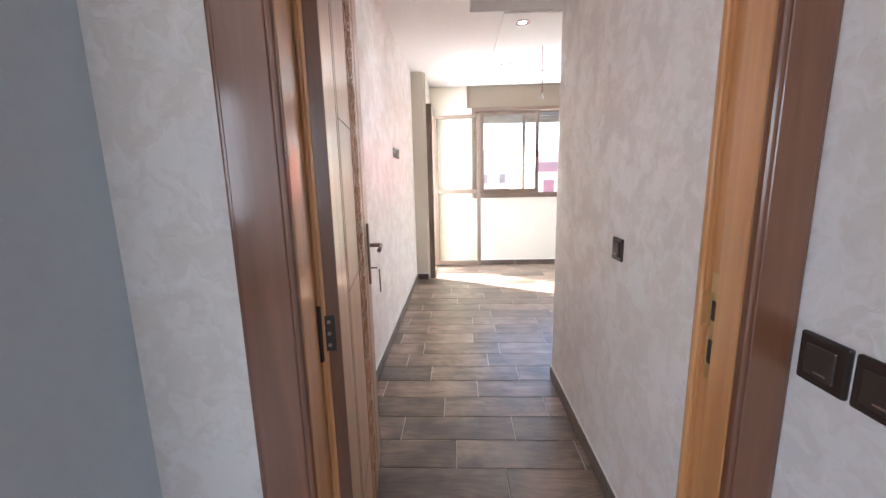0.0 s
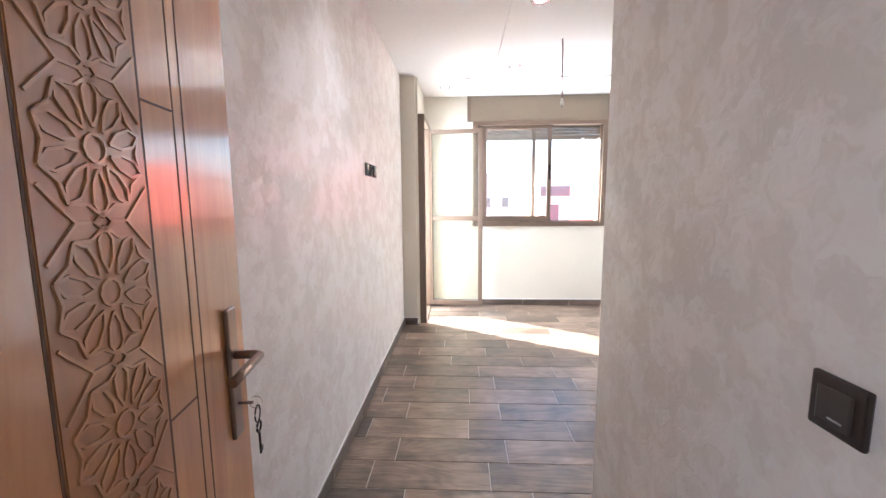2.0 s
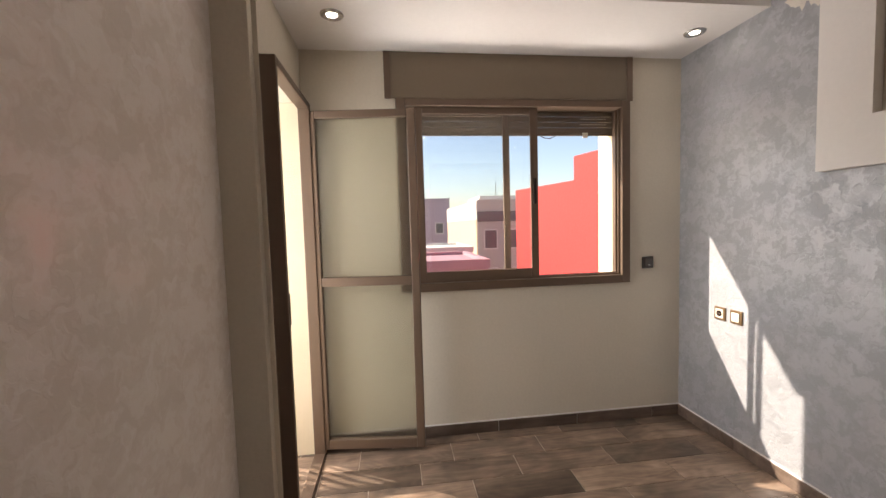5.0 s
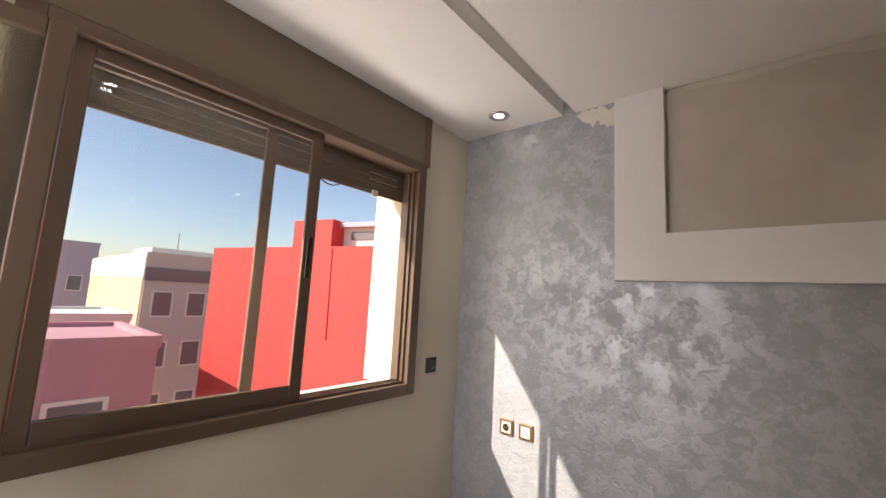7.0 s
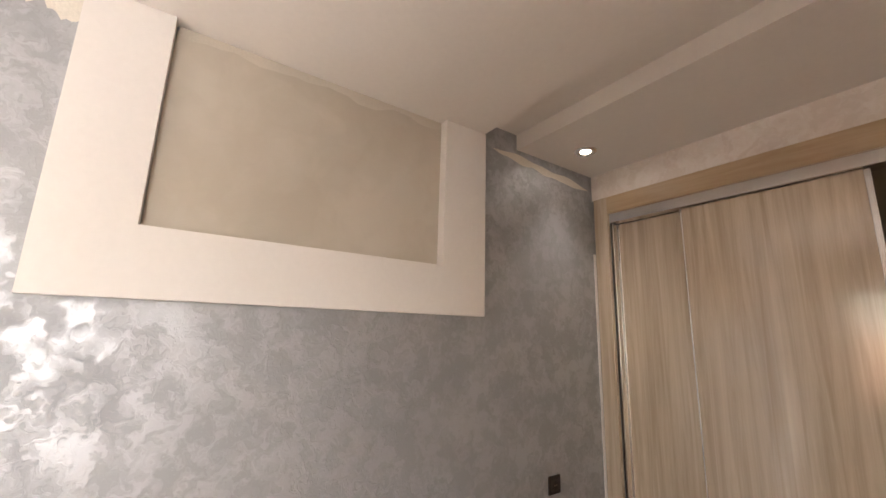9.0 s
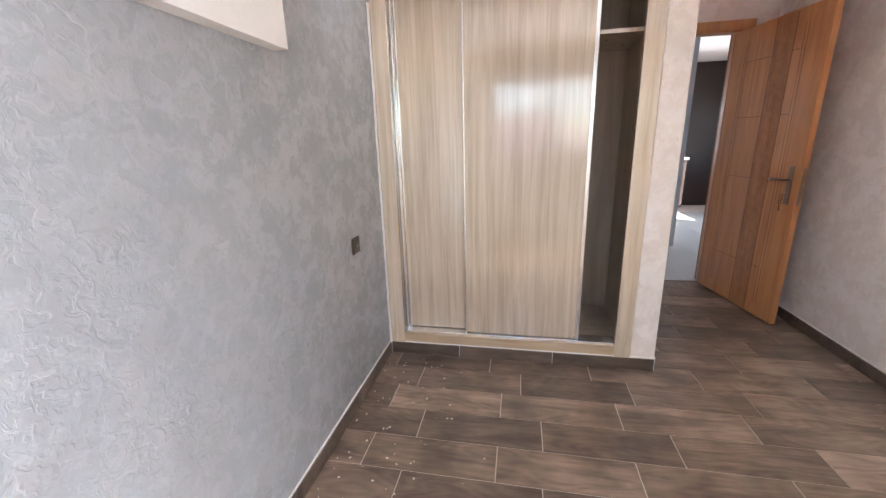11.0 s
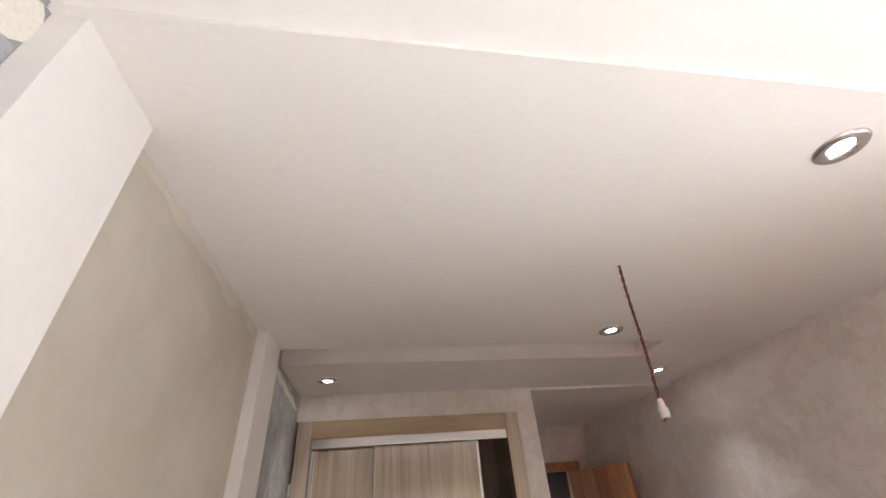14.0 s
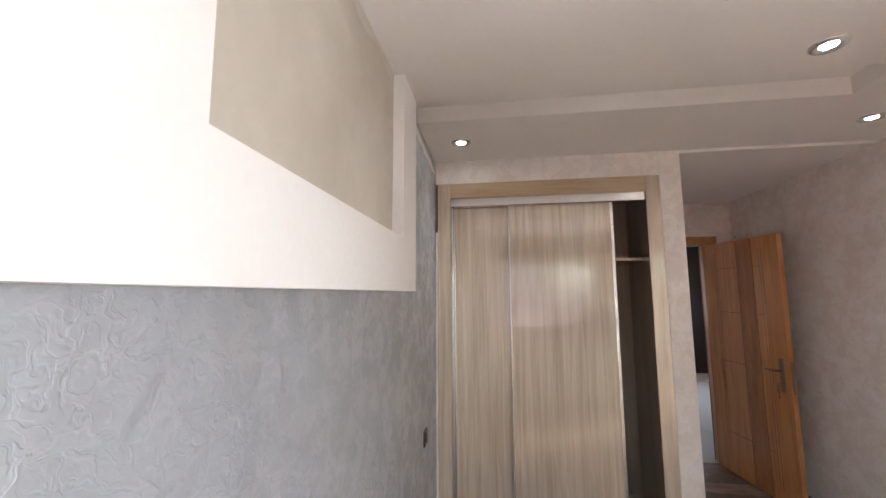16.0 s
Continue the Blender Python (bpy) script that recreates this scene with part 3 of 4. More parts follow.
part("lip", box(0.398, 1.020, 0.96, 0.4035, 1.044, 1.03, bevel=0.002), BRASS, strike)
for z0, z1 in ((0.975, 1.015), (0.885, 0.935)):
    part("latch_hole", box(0.4018, 1.004, z0, 0.4028, 1.018, z1), BLACK_PLASTIC, strike, "dark latch hole")
DW = 0.84
dleaf = part("leaf", box(0, -0.040, 0.008, DW, 0.0, 2.04, bevel=0.003), DOOR_WOOD, bed_door)
dleaf.matrix_local = pose(-0.392, 1.045, 0, 0, 0, 98.6)
# thin added strip that colours the hinge edge as if in shade
part("edge_lipping", box(-0.003, -0.0405, 0.009, -0.0002, -0.0005, 2.039, bevel=0.001), SHADED_WOOD, dleaf, "hinge edge darkened as in shade")


def groove(u0, z0, u1, z1):
    return part("groove", box(u0, -0.0405, z0, u1, -0.0395, z1) if u1 - u0 > 0.02 or z1 - z0 > 0.02 else box(u0, -0.041, z0, u1, -0.0395, z1), DOOR_GROOVE, dleaf)


for u in (0.145, 0.170, 0.655, 0.680):
    groove(u, 0.10, u + 0.003, 1.95)
for u in (0.415, 0.582):
    groove(u, 0.02, u + 0.004, 2.03)
for z in (0.36, 0.98, 1.41, 1.80):
    groove(0.173, z, 0.415, z + 0.003)
    groove(0.586, z, 0.655, z + 0.003)
# flat panel whose darker tone stands for shade between the ribs
part("carved_panel", box(0.421, -0.0415, 0.02, 0.580, -0.0395, 2.03), CARVED_SHADE, dleaf, "panel darkened for the carving's recess shade")
bm = bmesh.new()


def rib(points, w=0.0035):
    """A raised carved line on the door face."""
    for (u0, z0), (u1, z1) in zip(points, points[1:]):
        d = Vector((u1 - u0, 0, z1 - z0))
        if d.length < 1e-5:
            continue
        s = Vector((-d.z, 0, d.x)).normalized() * w / 2
        q = [Vector((u0, -0.0415, z0)) + s, Vector((u1, -0.0415, z1)) + s, Vector((u1, -0.0415, z1)) - s, Vector((u0, -0.0415, z0)) - s]
        top = [p + Vector((0, -0.0022, 0)) for p in q]
        vs = [bm.verts.new(p) for p in q + top]
        for f in ((4, 5, 6, 7), (0, 1, 5, 4), (1, 2, 6, 5), (2, 3, 7, 6), (3, 0, 4, 7)):
            bm.faces.new([vs[i] for i in f])


CU, HALF = 0.5005, 0.074
for k in range(13):
    cz = 0.10 + k * 0.155
    for p in range(10):
        a = p * math.pi / 5 + math.pi / 2
        def at(r, da, base=a, z=cz):
            return (CU + r * HALF * math.cos(base + da), z + r * HALF * math.sin(base + da))
        rib([at(0.30, 0.0), at(0.52, 0.22), at(0.80, 0.17), at(0.98, 0.0), at(0.80, -0.17), at(0.52, -0.22), at(0.30, 0.0)], 0.0034)
        rib([at(0.20, -0.314), at(0.20, 0.314)], 0.0034)
        rib([at(0.98, 0.0), at(0.84, 0.314)], 0.0034)
        rib([at(0.98, 0.0), at(0.84, -0.314)], 0.0034)
    for sgn in (-1, 1):
        rib([(CU + sgn * HALF, cz + 0.04), (CU + sgn * 0.036, cz + 0.0775), (CU + sgn * HALF, cz + 0.115)], 0.0034)
        rib([(CU + sgn * 0.036, cz + 0.0775), (CU + sgn * 0.012, cz + 0.0775)], 0.0034)
        rib([(CU + sgn * 0.012, cz + 0.0775), (CU, cz + 0.066), (CU - sgn * 0.012, cz + 0.0775), (CU, cz + 0.089), (CU + sgn * 0.012, cz + 0.0775)], 0.0034)
part("carving", bm, CARVED, dleaf, "carved interlaced star rosettes")
for side in (-1,):
    f = -0.040
    part("handle_plate", box(0.757, f - 0.009, 0.84, 0.793, f, 1.09, bevel=0.003), METAL, dleaf, "brushed bronze back plate")
    lever = tube([(0.775, f - 0.005, 1.0), (0.775, f - 0.045, 1.0), (0.77, f - 0.055, 1.0), (0.685, f - 0.055, 1.0), (0.66, f - 0.052, 0.997)], 0.008, seg=10)
    part("lever", lever, METAL, dleaf, "brushed bronze lever")
kb = tube([(0.775, f - 0.008, 0.905), (0.775, f - 0.035, 0.905)], 0.003)
bmesh.ops.create_cone(kb, cap_ends=False, segments=16, radius1=0.012, radius2=0.012, depth=0.003, matrix=pose(0.775, f - 0.04, 0.905, 0, 90))
part("key", kb, METAL, dleaf, "steel key in the lock")
kr = bmesh.new()
ringp = [(0.775 + 0.013 * math.sin(i * math.pi / 8), f - 0.042, 0.882 + 0.016 * math.cos(i * math.pi / 8)) for i in range(17)]
tube(ringp, 0.0014, kr, 6)
ringp = [(0.775 + 0.010 * math.sin(i * math.pi / 8), f - 0.043, 0.856 + 0.010 * math.cos(i * math.pi / 8)) for i in range(17)]
tube(ringp, 0.0022, kr, 6)
tube([(0.775, f - 0.043, 0.846), (0.776, f - 0.043, 0.800)], 0.0022, kr, 6)
box(0.776, f - 0.0445, 0.802, 0.785, f - 0.0415, 0.812, kr)
part("spare_key", kr, IRON, dleaf, "dark spare key on a ring")
part("lock_face", box(DW - 0.0005, -0.030, 0.84, DW + 0.002, -0.010, 1.08, bevel=0.0008), METAL, dleaf, "bronze lock face")
for z in (0.25, 0.94, 1.80):
    b = cyl(0.007, 0.11, pose(-0.004, 0.004, z), seg=14)
    for dz in (-0.058, 0.058):
        bmesh.ops.create_uvsphere(b, u_segments=10, v_segments=6, radius=0.008, matrix=pose(-0.004, 0.004, z + dz))
    hinge = part("hinge", b, IRON, dleaf, "dark steel hinge")
    part("hinge_plate", box(-0.0055, -0.030, z - 0.040, -0.003, -0.001, z + 0.040, bevel=0.001), IRON, hinge)
    for dz in (-0.026, 0.0, 0.026):
        part("screw", cyl(0.004, 0.002, pose(-0.0062, -0.017, z + dz, 0, 90), seg=10), METAL, hinge)


# ---- switches and sockets ----
def device(name, m, label, category, face, plate, kind):
    """A wall plate facing +x of its own pose: kind is rocker, socket or aerial."""
    ob = empty(name, m, label, category, "switches and sockets")
    part("plate", box(-0.001, -0.041, -0.041, 0.009, 0.041, 0.041, bevel=0.004), plate, ob)
    if kind == "rocker":
        r = part("rocker", box(0.0085, -0.026, -0.027, 0.014, 0.026, 0.027, bevel=0.003), face, ob)
        part("mark", box(0.0139, -0.005, -0.018, 0.0146, 0.016, -0.015), CHROME if face is BLACK_ROCKER else GOLD_PLASTIC, r)
    else:
        part("insert", box(0.0085, -0.028, -0.028, 0.0115, 0.028, 0.028, bevel=0.002), face, ob)
        hole = cyl(0.019 if kind == "socket" else 0.008, 0.003, pose(0.0118, 0, 0, 0, 90))
        part("well", hole, BLACK_PLASTIC, ob, "dark round socket well")
        for dz in (-0.007, 0.007):
            part("contact", cyl(0.0026, 0.002, pose(0.0138, dz, 0, 0, 90), seg=10), METAL, ob)
    return ob


for y, kind, face in ((3.613, "aerial", CHROME), (3.718, "socket", BLACK_ROCKER), (3.823, "aerial", CHROME)):
    device("wall_socket", pose(WEST, y, 1.484), "dark brown framed socket on the beige plaster", "socket", face if kind == "socket" else BLACK_ROCKER, BLACK_PLASTIC, kind)
device("light_switch", pose(CORR, 1.667, 0.998, 0, 0, 180), "dark brown light switch on the beige corridor wall", "switch", BLACK_ROCKER, BLACK_PLASTIC, "rocker")
device("light_switch", pose(1.805, NORTH, 1.105, 0, 0, -90), "dark brown push switch beside the window", "switch", BLACK_ROCKER, BLACK_PLASTIC, "rocker")
device("wall_socket", pose(EAST, 5.51, 0.812, 0, 0, 180), "bronze framed socket on the sunlit grey wall", "socket", CREAM_PLASTIC, GOLD_PLASTIC, "socket")
device("light_switch", pose(EAST, 5.395, 0.812, 0, 0, 180), "bronze framed cream switch on the grey wall", "switch", CREAM_PLASTIC, GOLD_PLASTIC, "rocker")
device("wall_socket", pose(EAST, 2.995, 0.82, 0, 0, 180), "dark brown socket on the grey plaster wall", "socket", BLACK_ROCKER, BLACK_PLASTIC, "socket")
for y in (0.852, 0.762):
    device("light_switch", pose(0.476, y, 0.965, 0, 0, 180), "glossy dark brown light switch on the hall wall", "switch", BLACK_ROCKER, BLACK_PLASTIC, "rocker")

# ---- fitted wardrobe ----
ward = empty("wardrobe", pose(0, FRONT, 0), "fitted pale oak wardrobe with sliding doors, one end open", "wardrobe")
part("side_trim", box(0.612, -0.02, 0.075, 0.70, 0.006, 2.334, bevel=0.002), OAK, ward)
part("side_trim", box(1.95, -0.02, 0.075, 2.036, 0.006, 2.334, bevel=0.002), OAK, ward)
part("top_trim", box(0.70, -0.02, 2.232, 1.95, 0.005, 2.334, bevel=0.002), OAK_H, ward)
part("plinth", box(0.70, -0.02, 0.075, 1.95, 0.005, 0.14, bevel=0.002), OAK_H, ward)
bm = box(0.70, -0.100, 2.178, 1.95, -0.006, 2.232, bevel=0.002)
part("top_rail", bm, ALU, ward, "bright aluminium top rail")
part("bottom_rail", box(0.70, -0.10, 0.14, 1.95, -0.012, 0.150, bevel=0.002), ALU, ward, "bright aluminium bottom rail")
for x0, x1, y in ((1.24, 1.935, -0.085), (0.895, 1.565, -0.040)):
    d = part("sliding_door", box(x0 + 0.018, y - 0.009, 0.155, x1 - 0.006, y + 0.009, 2.174, bevel=0.001), OAK, ward, "pale oak laminate sliding door")
    part("edge_profile", box(x0, y - 0.013, 0.152, x0 + 0.020, y + 0.014, 2.174, bevel=0.003), ALU, d, "aluminium edge profile")
    part("edge_profile", box(x1 - 0.008, y - 0.013, 0.152, x1, y + 0.012, 2.174, bevel=0.002), ALU, d, "aluminium edge profile")
part("edge_profile", box(1.936, -0.10, 0.15, 1.949, -0.03, 2.174, bevel=0.002), ALU, ward, "aluminium side channel")
part("back", box(0.62, -0.62, 0.075, 2.04, -0.60, 2.40), OAK_IN, ward)
part("side", box(0.615, -0.60, 0.075, 0.635, -0.021, 2.33), OAK_IN, ward)
part("bottom", box(0.635, -0.60, 0.075, 2.03, -0.101, 0.13), OAK_IN, ward)
part("divider", box(1.22, -0.58, 0.13, 1.238, -0.12, 2.33), OAK_IN, ward)
part("shelf", box(0.636, -0.58, 1.80, 1.22, -0.13, 1.82, bevel=0.001), OAK, ward)
part("top", box(0.615, -0.60, 2.33, 2.04, -0.101, 2.348), OAK_IN, ward)

# ---- landing outside the bedroom door ----
structure("hall_floor", box(-2.6, -3.4, -0.05, 2.4, 0.985, -0.001), GROUT, "pale grey polished tiles in the hall", "floor")
structure("wall_hall_west", box(-0.86, 0.55, -0.05, -0.705, DOOR_S0, TOP), HALL_PAINT, "blue grey painted hall wall")
structure("wall_hall_south", wall_with_opening(-0.595, 2.4, -0.05, TOP, -0.39, 0.62, -0.05, 2.10, -0.40, -0.26, "x"), HALL_PAINT, "blue grey hall wall with a second doorway")
# end wall coloured near black so the kitchen looks unlit
structure("wall_hall_far", wall_with_opening(-2.6, 2.4, -0.05, TOP, -0.3, 0.9, 0.9, 2.1, -3.5, -3.4, "x"), DARK_ROOM, "brown tiled end wall darkened for the unlit kitchen, with a window opening")
# both walls coloured dark to stand for the unlit hall
structure("wall_hall_outer", wall_with_opening(-3.4, 0.65, -0.05, TOP, -2.4, -1.2, 0.9, 2.1, -2.7, -2.6, "y"), HALL_GLOOM, "plain kitchen side wall with a window opening")
structure("wall_hall_return", box(-2.6, 0.55, -0.05, -0.86, 0.65, TOP), HALL_GLOOM, "plain hall return wall")
structure("wall_hall_east", box(0.476, -0.26, -0.05, 0.60, DOOR_S0, TOP), PLASTER, "beige plaster wall beside the bedroom doorway")
structure("wall_hall_side", box(1.6, -3.4, -0.05, 1.7, -0.40, TOP), HALL_PAINT, "plain wall of the room across the hall")
structure("ceiling_hall", box(-2.7, -3.5, 2.52, 2.4, DOOR_S0, TOP), WHITE_PAINT, "white hall ceiling", "ceiling")
hd = empty("door_3", pose(0, 0, 0), "orange wood frame of the second doorway across the hall", "door", kind="structure")
for x0, x1 in ((-0.48, -0.375), (0.605, 0.68)):
    part("casing", box(x0, -0.258, 0, x1, -0.238, 2.16, bevel=0.004), DOOR_WOOD, hd)
part("casing", box(-0.375, -0.258, 2.075, 0.605, -0.238, 2.16, bevel=0.004), DOOR_WOOD, hd)
part("jamb", box(-0.389, -0.40, 0, -0.355, -0.2585, 2.099, bevel=0.003), DOOR_WOOD, hd)
part("jamb", box(0.587, -0.40, 0, 0.619, -0.2585, 2.099, bevel=0.003), DOOR_WOOD, hd)
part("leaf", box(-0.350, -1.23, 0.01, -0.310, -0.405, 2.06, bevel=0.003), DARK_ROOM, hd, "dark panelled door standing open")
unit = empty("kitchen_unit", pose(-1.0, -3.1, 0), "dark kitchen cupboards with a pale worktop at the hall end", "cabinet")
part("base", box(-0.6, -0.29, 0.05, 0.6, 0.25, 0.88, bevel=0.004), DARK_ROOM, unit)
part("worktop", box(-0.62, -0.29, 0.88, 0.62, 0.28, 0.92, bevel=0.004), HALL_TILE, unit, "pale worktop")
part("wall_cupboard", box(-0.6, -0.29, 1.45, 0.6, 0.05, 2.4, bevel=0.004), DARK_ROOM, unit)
for spot in HALL_SPOTS:
    copy_thing(first, pose(*spot))

# ---- balcony ----
structure("balcony_floor", box(-2.6, 3.2, -0.16, -0.601, 6.10, -0.015), HALL_TILE, "pale tiled balcony floor", "floor")
rail = empty("balcony_railing", pose(-1.6, 6.03, 0), "cream balcony parapet with white balusters and cap", "railing")
part("parapet", box(-1.0, -0.03, -0.15, 0.95, 0.03, 0.50, bevel=0.004), STUCCO_OUT, rail)
part("cap", box(-1.0, -0.03, 0.88, 0.95, 0.03, 0.955, bevel=0.008), STUCCO_OUT, rail)
for i in range(20):
    part("baluster", box(-0.97 + i * 0.10, -0.006, 0.50, -0.945 + i * 0.10, 0.006, 0.88, bevel=0.002), STUCCO_OUT, rail)
structure("balcony_roof", box(-2.7, 3.2, 2.73, -0.60, 6.09, 2.9), STUCCO_OUT, "cream balcony roof slab", "roof")
structure("balcony_wall_south", box(-2.6, 3.1, -0.16, -0.785, 3.2, 2.73), STUCCO_OUT, "cream rendered balcony end wall")
structure("wall_outer_reveal", box(-0.598, 5.7955, 0.0, -0.475, 5.7995, 2.148), STUCCO_OUT, "cream ribbed render in the balcony doorway")
structure("window_canopy", box(-0.45, 6.101, 2.50, 2.6, 6.45, 2.62), STUCCO_OUT, "cream concrete canopy above the window", "canopy")
structure("balcony_parapet_west", box(-2.7, 3.2, -0.16, -2.6, 6.09, 1.05), STUCCO_OUT, "cream balcony parapet", "parapet")

# ---- town outside ----
structure("ground", box(-900, -900, -7.2, 900, 900, -7.0), GROUND, "dry pale earth reaching the horizon", "ground")


def house(name, x, y, w, d, base, top, wall, label):
    ob = empty(name, pose(x, y, base), label, "building")
    h = top - base
    part("wall", box(0, 0, 0, w, d, h), wall, ob)
    if wall is not RED_WALL:
        part("parapet", ring_parapet(w, d, h), wall, ob)
    return ob


def ring_parapet(w, d, h):
    bm = box(-0.04, -0.04, h - 0.12, w + 0.04, 0.12, h + 0.10)
    box(-0.04, d - 0.12, h - 0.12, w + 0.04, d + 0.04, h + 0.10, bm)
    box(-0.04, 0.12, h - 0.12, 0.12, d - 0.12, h + 0.10, bm)
    box(w - 0.12, 0.12, h - 0.12, w + 0.04, d - 0.12, h + 0.10, bm)
    return bm


def facade_window(ob, x, z, w, h, y=0.0):
    f = part("window", ring_frame(x, z, x + w, z + h, y - 0.05, y + 0.02, 0.07, 0.0), WHITE_OUT, ob)
    part("pane", box(x + 0.07, y - 0.025, z + 0.07, x + w - 0.07, y - 0.005, z + h - 0.07), DARK_GLASS, f, "dark glass")


red = house("red_house", 4.76, 9.06, 8.0, 5.2, -7.0, 2.33, RED_WALL, "coral red rendered house with a blank side wall")
red.matrix_world = pose(4.76, 9.06, -7.0, 0, 0, 14)
part("tower", box(0.002, 1.75, 9.33, 3.0, 2.75, 9.86), RED_WALL, red)
part("penthouse", box(0.35, -1.0, 9.2, 6.0, 1.75, 9.74), WHITE_OUT, red, "white roof room")
part("penthouse_roof", box(0.22, -1.1, 9.74, 6.1, 1.85, 9.83), PURPLE, red, "dark roof edge")
for y in (1.0, 0.1, -0.7):
    part("vent_window", box(0.33, y, 9.50, 0.36, y + 0.55, 9.66), DARK_GLASS, red, "dark louvred opening")
part("downpipe", tube([(-0.012, 1.70, 9.3), (-0.012, 1.66, 7.6)], 0.008, seg=8), RED_WALL, red, "thin wall pipe")
grey = house("grey_house", 4.95, 26.0, 5.6, 13.0, -7.0, 2.75, GREY_SHADED, "three storey house with small windows, front coloured grey as in shade")
# side sheet in the sunlit tone, against the shaded grey front
part("side_render", box(-0.06, 0.1, 0, -0.005, 12.9, 8.7), PEACH_SUNLIT, grey, "rendered side wall coloured peach as in sunlight")
part("side_attic", box(-0.07, 0.0, 8.7, -0.005, 13.0, 9.75), WHITE_OUT, grey, "white attic wall")
part("band", box(-0.02, -0.08, 8.55, 5.6, -0.01, 9.15), DARK_GLASS, grey, "dark roof band")
part("roof_room", box(0.8, 3.0, 9.7, 4.0, 7.0, 10.3), WHITE_OUT, grey, "white stair head")
part("aerial", tube([(2.2, 4.0, 10.3), (2.2, 4.0, 11.3)], 0.02, seg=6), IRON, grey, "thin roof aerial")
for z in (2.3, 4.6, 6.9):
    for x in (0.35, 1.75, 3.1, 4.4):
        facade_window(grey, x, z, 0.85, 1.2)
mauve = house("mauve_house", -1.6, 13.0, 4.0, 3.2, -7.0, 0.42, PINK, "low mauve rendered house with a small window")
facade_window(mauve, 2.6, 6.2, 0.8, 0.35)
back_row = house("cream_house", -2.2, 20.0, 5.6, 4.0, -7.0, 0.35, WHITE_OUT, "cream flat roofed house")
for x in (0.6, 2.2, 3.6):
    facade_window(back_row, x, 6.4, 1.0, 0.8)
far = house("purple_house", -3.0, 45.0, 9.0, 8.0, -7.0, 4.2, PURPLE, "distant purple apartment building")
for z in (4.5, 7.5):
    for x in (1.0, 3.2, 5.4, 7.4):
        facade_window(far, x, z, 0.9, 1.2)
house("cream_terrace", -9.0, 10.5, 6.4, 4.0, -7.0, 0.1, STUCCO_OUT, "cream neighbouring terrace wall")
bm = bmesh.new()
random.seed(11)
for i in range(240):
    x, y = random.uniform(-60, -6), random.uniform(60, 130)
    bmesh.ops.create_icosphere(bm, subdivisions=1, radius=random.uniform(0.8, 2.2), matrix=pose(x, y, random.uniform(-6.5, -2.2 + 0.02 * (y - 60)), random.uniform(0, 90), 0, random.uniform(0, 90)))
for v in bm.verts:
    v.co += Vector((random.uniform(-0.4, 0.4), random.uniform(-0.4, 0.4), random.uniform(-0.4, 0.4)))
tagged(mesh_ob("far_woods", bm, FOLIAGE), "distant grey green trees", "trees", kind="stuff")
bm = bmesh.new()
prof = [(x, 6 + 9 * noise.noise(Vector((x * 0.011, 3.1, 0))) + 3 * noise.noise(Vector((x * 0.05, 8.0, 0)))) for x in range(-600, 301, 15)]
lo = [bm.verts.new((x, 420, -8)) for x, z in prof]
hi = [bm.verts.new((x, 460, max(z, 1))) for x, z in prof]
bk = [bm.verts.new((x, 640, -8)) for x, z in prof]
for i in range(len(prof) - 1):
    bm.faces.new((lo[i], lo[i + 1], hi[i + 1], hi[i]))
    bm.faces.new((hi[i], hi[i + 1], bk[i + 1], bk[i]))
structure("backdrop", bm, PURPLE, "hazy far hills", "hills")

# ---- skirting tiles ----
def skirting(name, a, b, thick, label):
    """A row of tile pieces from a to b (x, y), thick towards the room."""
    root = empty(name, pose(0, 0, 0), label, "baseboard", kind="structure")
    va, vb, nrm = Vector((*a, 0)), Vector((*b, 0)), Vector((*thick, 0))
    run = (vb - va).length
    d = (vb - va).normalized()
    s = 0.0
    while s < run - 0.01:
        e = min(s + 0.56, run)
        p, q = va + d * (s + 0.0015), va + d * (e - 0.0015)
        lo = Vector((min(p.x, q.x, (p + nrm).x, (q + nrm).x), min(p.y, q.y, (p + nrm).y, (q + nrm).y), 0))
        hi = Vector((max(p.x, q.x, (p + nrm).x, (q + nrm).x), max(p.y, q.y, (p + nrm).y, (q + nrm).y), 0))
        part("skirting_tile", box(lo.x, lo.y, 0.0015, hi.x, hi.y, 0.075, bevel=0.002, seg=1), SKIRT, root)
        s = e
    h = nrm * 0.6
    lo = [min(va.x, vb.x, (va + h).x, (vb + h).x), min(va.y, vb.y, (va + h).y, (vb + h).y)]
    hi = [max(va.x, vb.x, (va + h).x, (vb + h).x), max(va.y, vb.y, (va + h).y, (vb + h).y)]
    part("joint_bed", box(lo[0] + 0.001, lo[1] + 0.001, 0.001, hi[0] - 0.001, hi[1] - 0.001, 0.083), WHITE_PAINT, root, "white joint mortar")


SK = "dark brown wood look skirting tiles with pale joints"
skirting("baseboard_west", (WEST, DOOR_S1 + 0.03), (WEST, 5.065), (0.011, 0), SK)
skirting("baseboard_pillar", (WEST + 0.011, 5.065), (-0.49, 5.065), (0, -0.011), SK)
skirting("baseboard_north", (-0.40, NORTH), (EAST, NORTH), (0, -0.011), SK)
skirting("baseboard_east", (EAST, FRONT + 0.012), (EAST, NORTH - 0.011), (-0.011, 0), SK)
skirting("baseboard_wardrobe", (CORR, FRONT), (EAST - 0.011, FRONT), (0, 0.011), SK)
skirting("baseboard_corridor", (CORR, DOOR_S1 + 0.03), (CORR, FRONT), (-0.011, 0), SK)

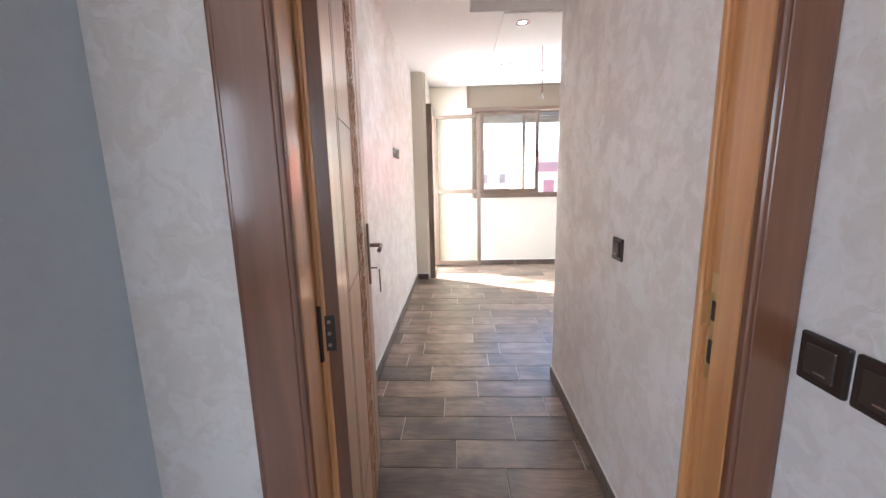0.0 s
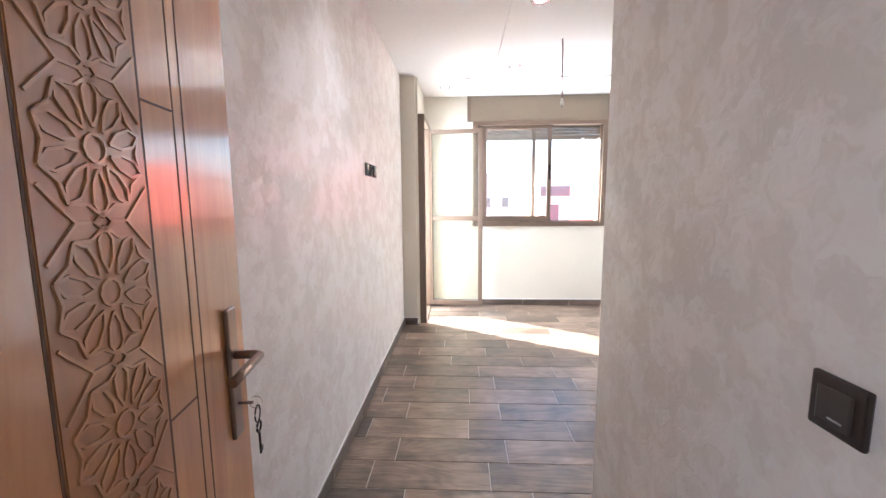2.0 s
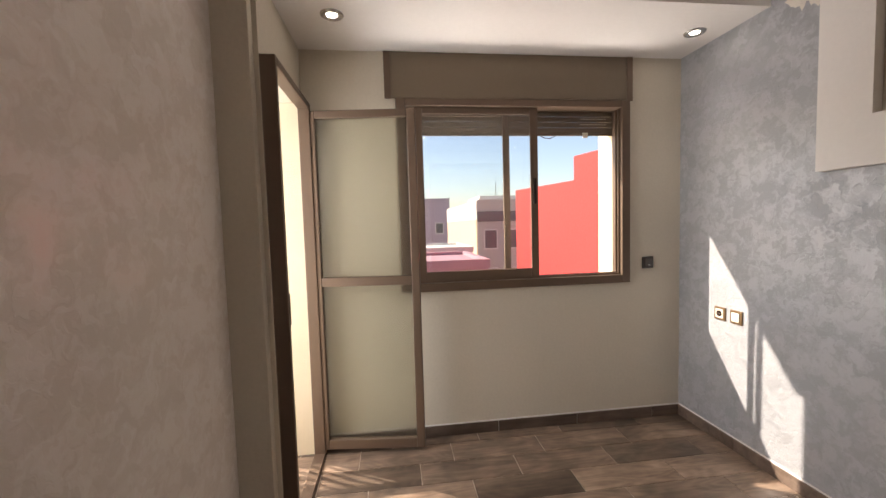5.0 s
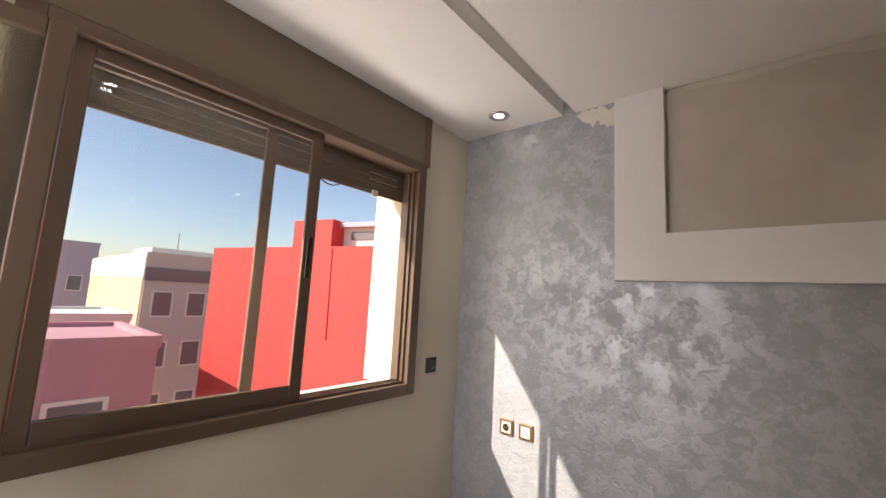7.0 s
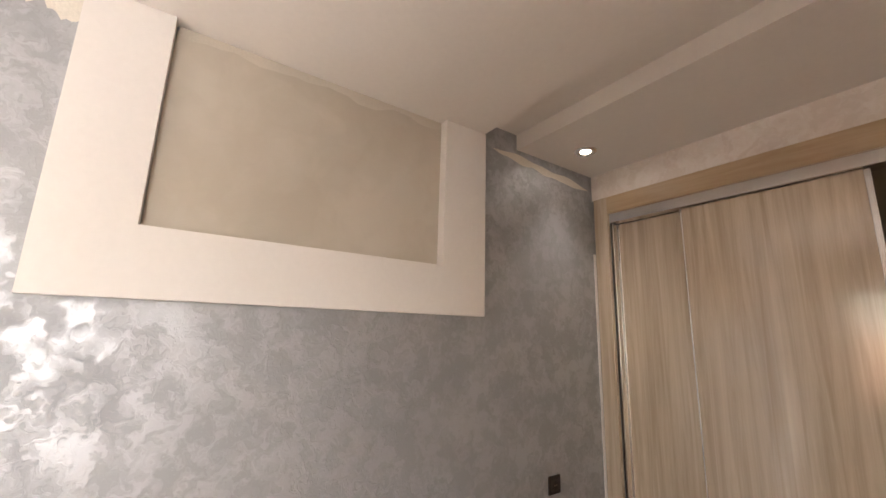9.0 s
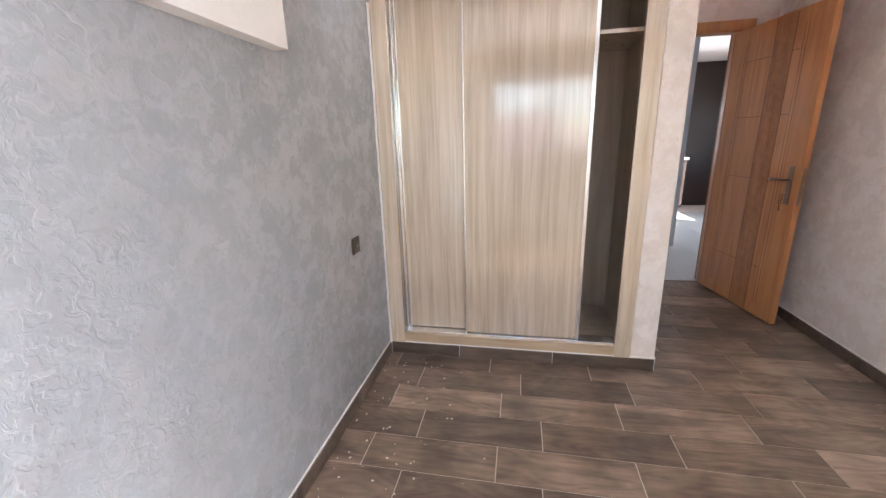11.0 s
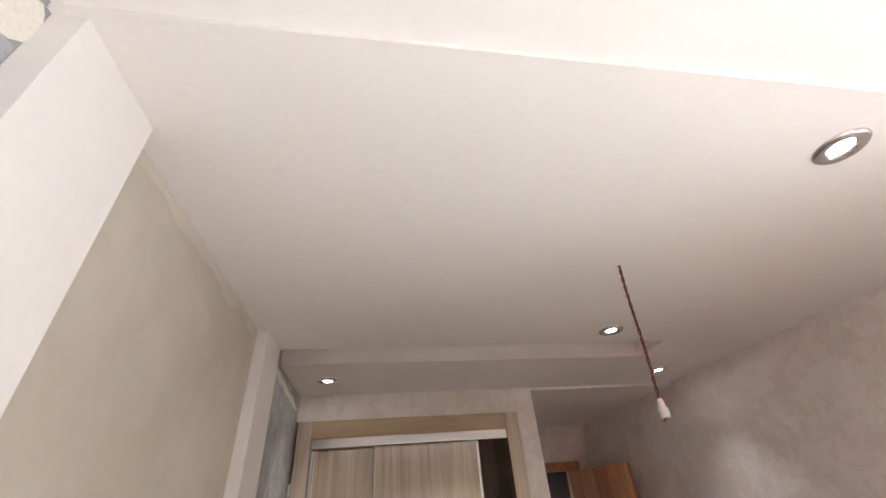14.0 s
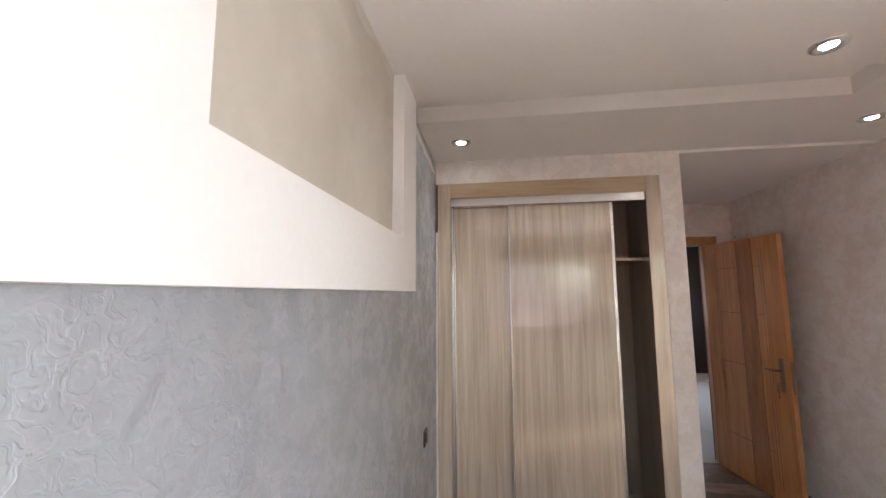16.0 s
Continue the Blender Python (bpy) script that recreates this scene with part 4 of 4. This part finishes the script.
# ---- floor of wood-look tiles ----
floor = structure("floor", box(WEST, 0.985, -0.06, EAST, NORTH, -0.003), GROUT, "brown wood look floor tiles in staggered rows", "floor")
TL, TW, GAP = 0.565, 0.19, 0.0036
cache = {}
JOINTS = {11: 0.76, 12: 0.567, 13: 0.762, 14: 0.58, 15: 0.195}
random.seed(3)
row0 = 1.973 - 5 * TW - 0.19
for r in range(28):
    y0, y1 = row0 + r * TW, row0 + (r + 1) * TW
    y0c, y1c = max(y0, 0.985), min(y1, NORTH)
    if y1c - y0c < 0.01:
        continue
    x_end = EAST if y1 > FRONT else CORR
    x = WEST - (0.327, 0.12, 0.49, 0.22, 0.40, 0.05)[r % 6] if r != 6 else -0.396 - TL
    if r in JOINTS:
        x = JOINTS[r] - TL * math.ceil((JOINTS[r] - WEST) / TL)
    while x < x_end:
        a, b = max(x, WEST), min(x + TL, x_end)
        if b - a > 0.012:
            key = (round(b - a, 3), round(y1c - y0c, 3))
            if key not in cache:
                w, h = b - a - GAP, y1c - y0c - GAP
                t = box(-w / 2, -h / 2, -0.004, w / 2, h / 2, 0.0, bevel=0.0012, seg=1)
                data = bpy.data.meshes.new("floor_tile")
                t.to_mesh(data)
                t.free()
                data.materials.append(TILE)
                cache[key] = data
            ob = new("floor_tile", cache[key])
            ob.location = ((a + b) / 2, (y0c + y1c) / 2, random.uniform(-0.0003, 0.0003))
            ob.parent = floor
        x += TL
HT = 0.45
tile = box(-HT / 2 + 0.001, -HT / 2 + 0.001, -0.002, HT / 2 - 0.001, HT / 2 - 0.001, 0.0, bevel=0.0008, seg=1)
hall_tile = bpy.data.meshes.new("hall_tile")
tile.to_mesh(hall_tile)
tile.free()
hall_tile.materials.append(HALL_TILE)
for i in range(8):
    for k in range(8):
        ob = new("hall_tile", hall_tile)
        ob.location = (-2.3 + i * HT, 0.75 - k * HT, 0.001)
        ob.parent = bpy.data.objects["hall_floor"]

# ---- crumbs of plaster on the floor ----
bm = bmesh.new()
random.seed(21)
for i in range(170):
    x = EAST - 0.03 - abs(random.gauss(0, 0.28))
    y = random.uniform(2.65, 5.0)
    s = random.uniform(0.0015, 0.0055)
    bmesh.ops.create_icosphere(bm, subdivisions=1, radius=s, matrix=pose(x, y, s * 0.35, 0, 0, random.uniform(0, 180)) @ Matrix.Diagonal((1.5, 1.0, 0.45, 1)))
tagged(mesh_ob("plaster_crumbs", bm, DEBRIS), "small pale plaster crumbs on the floor tiles", "debris", kind="stuff")
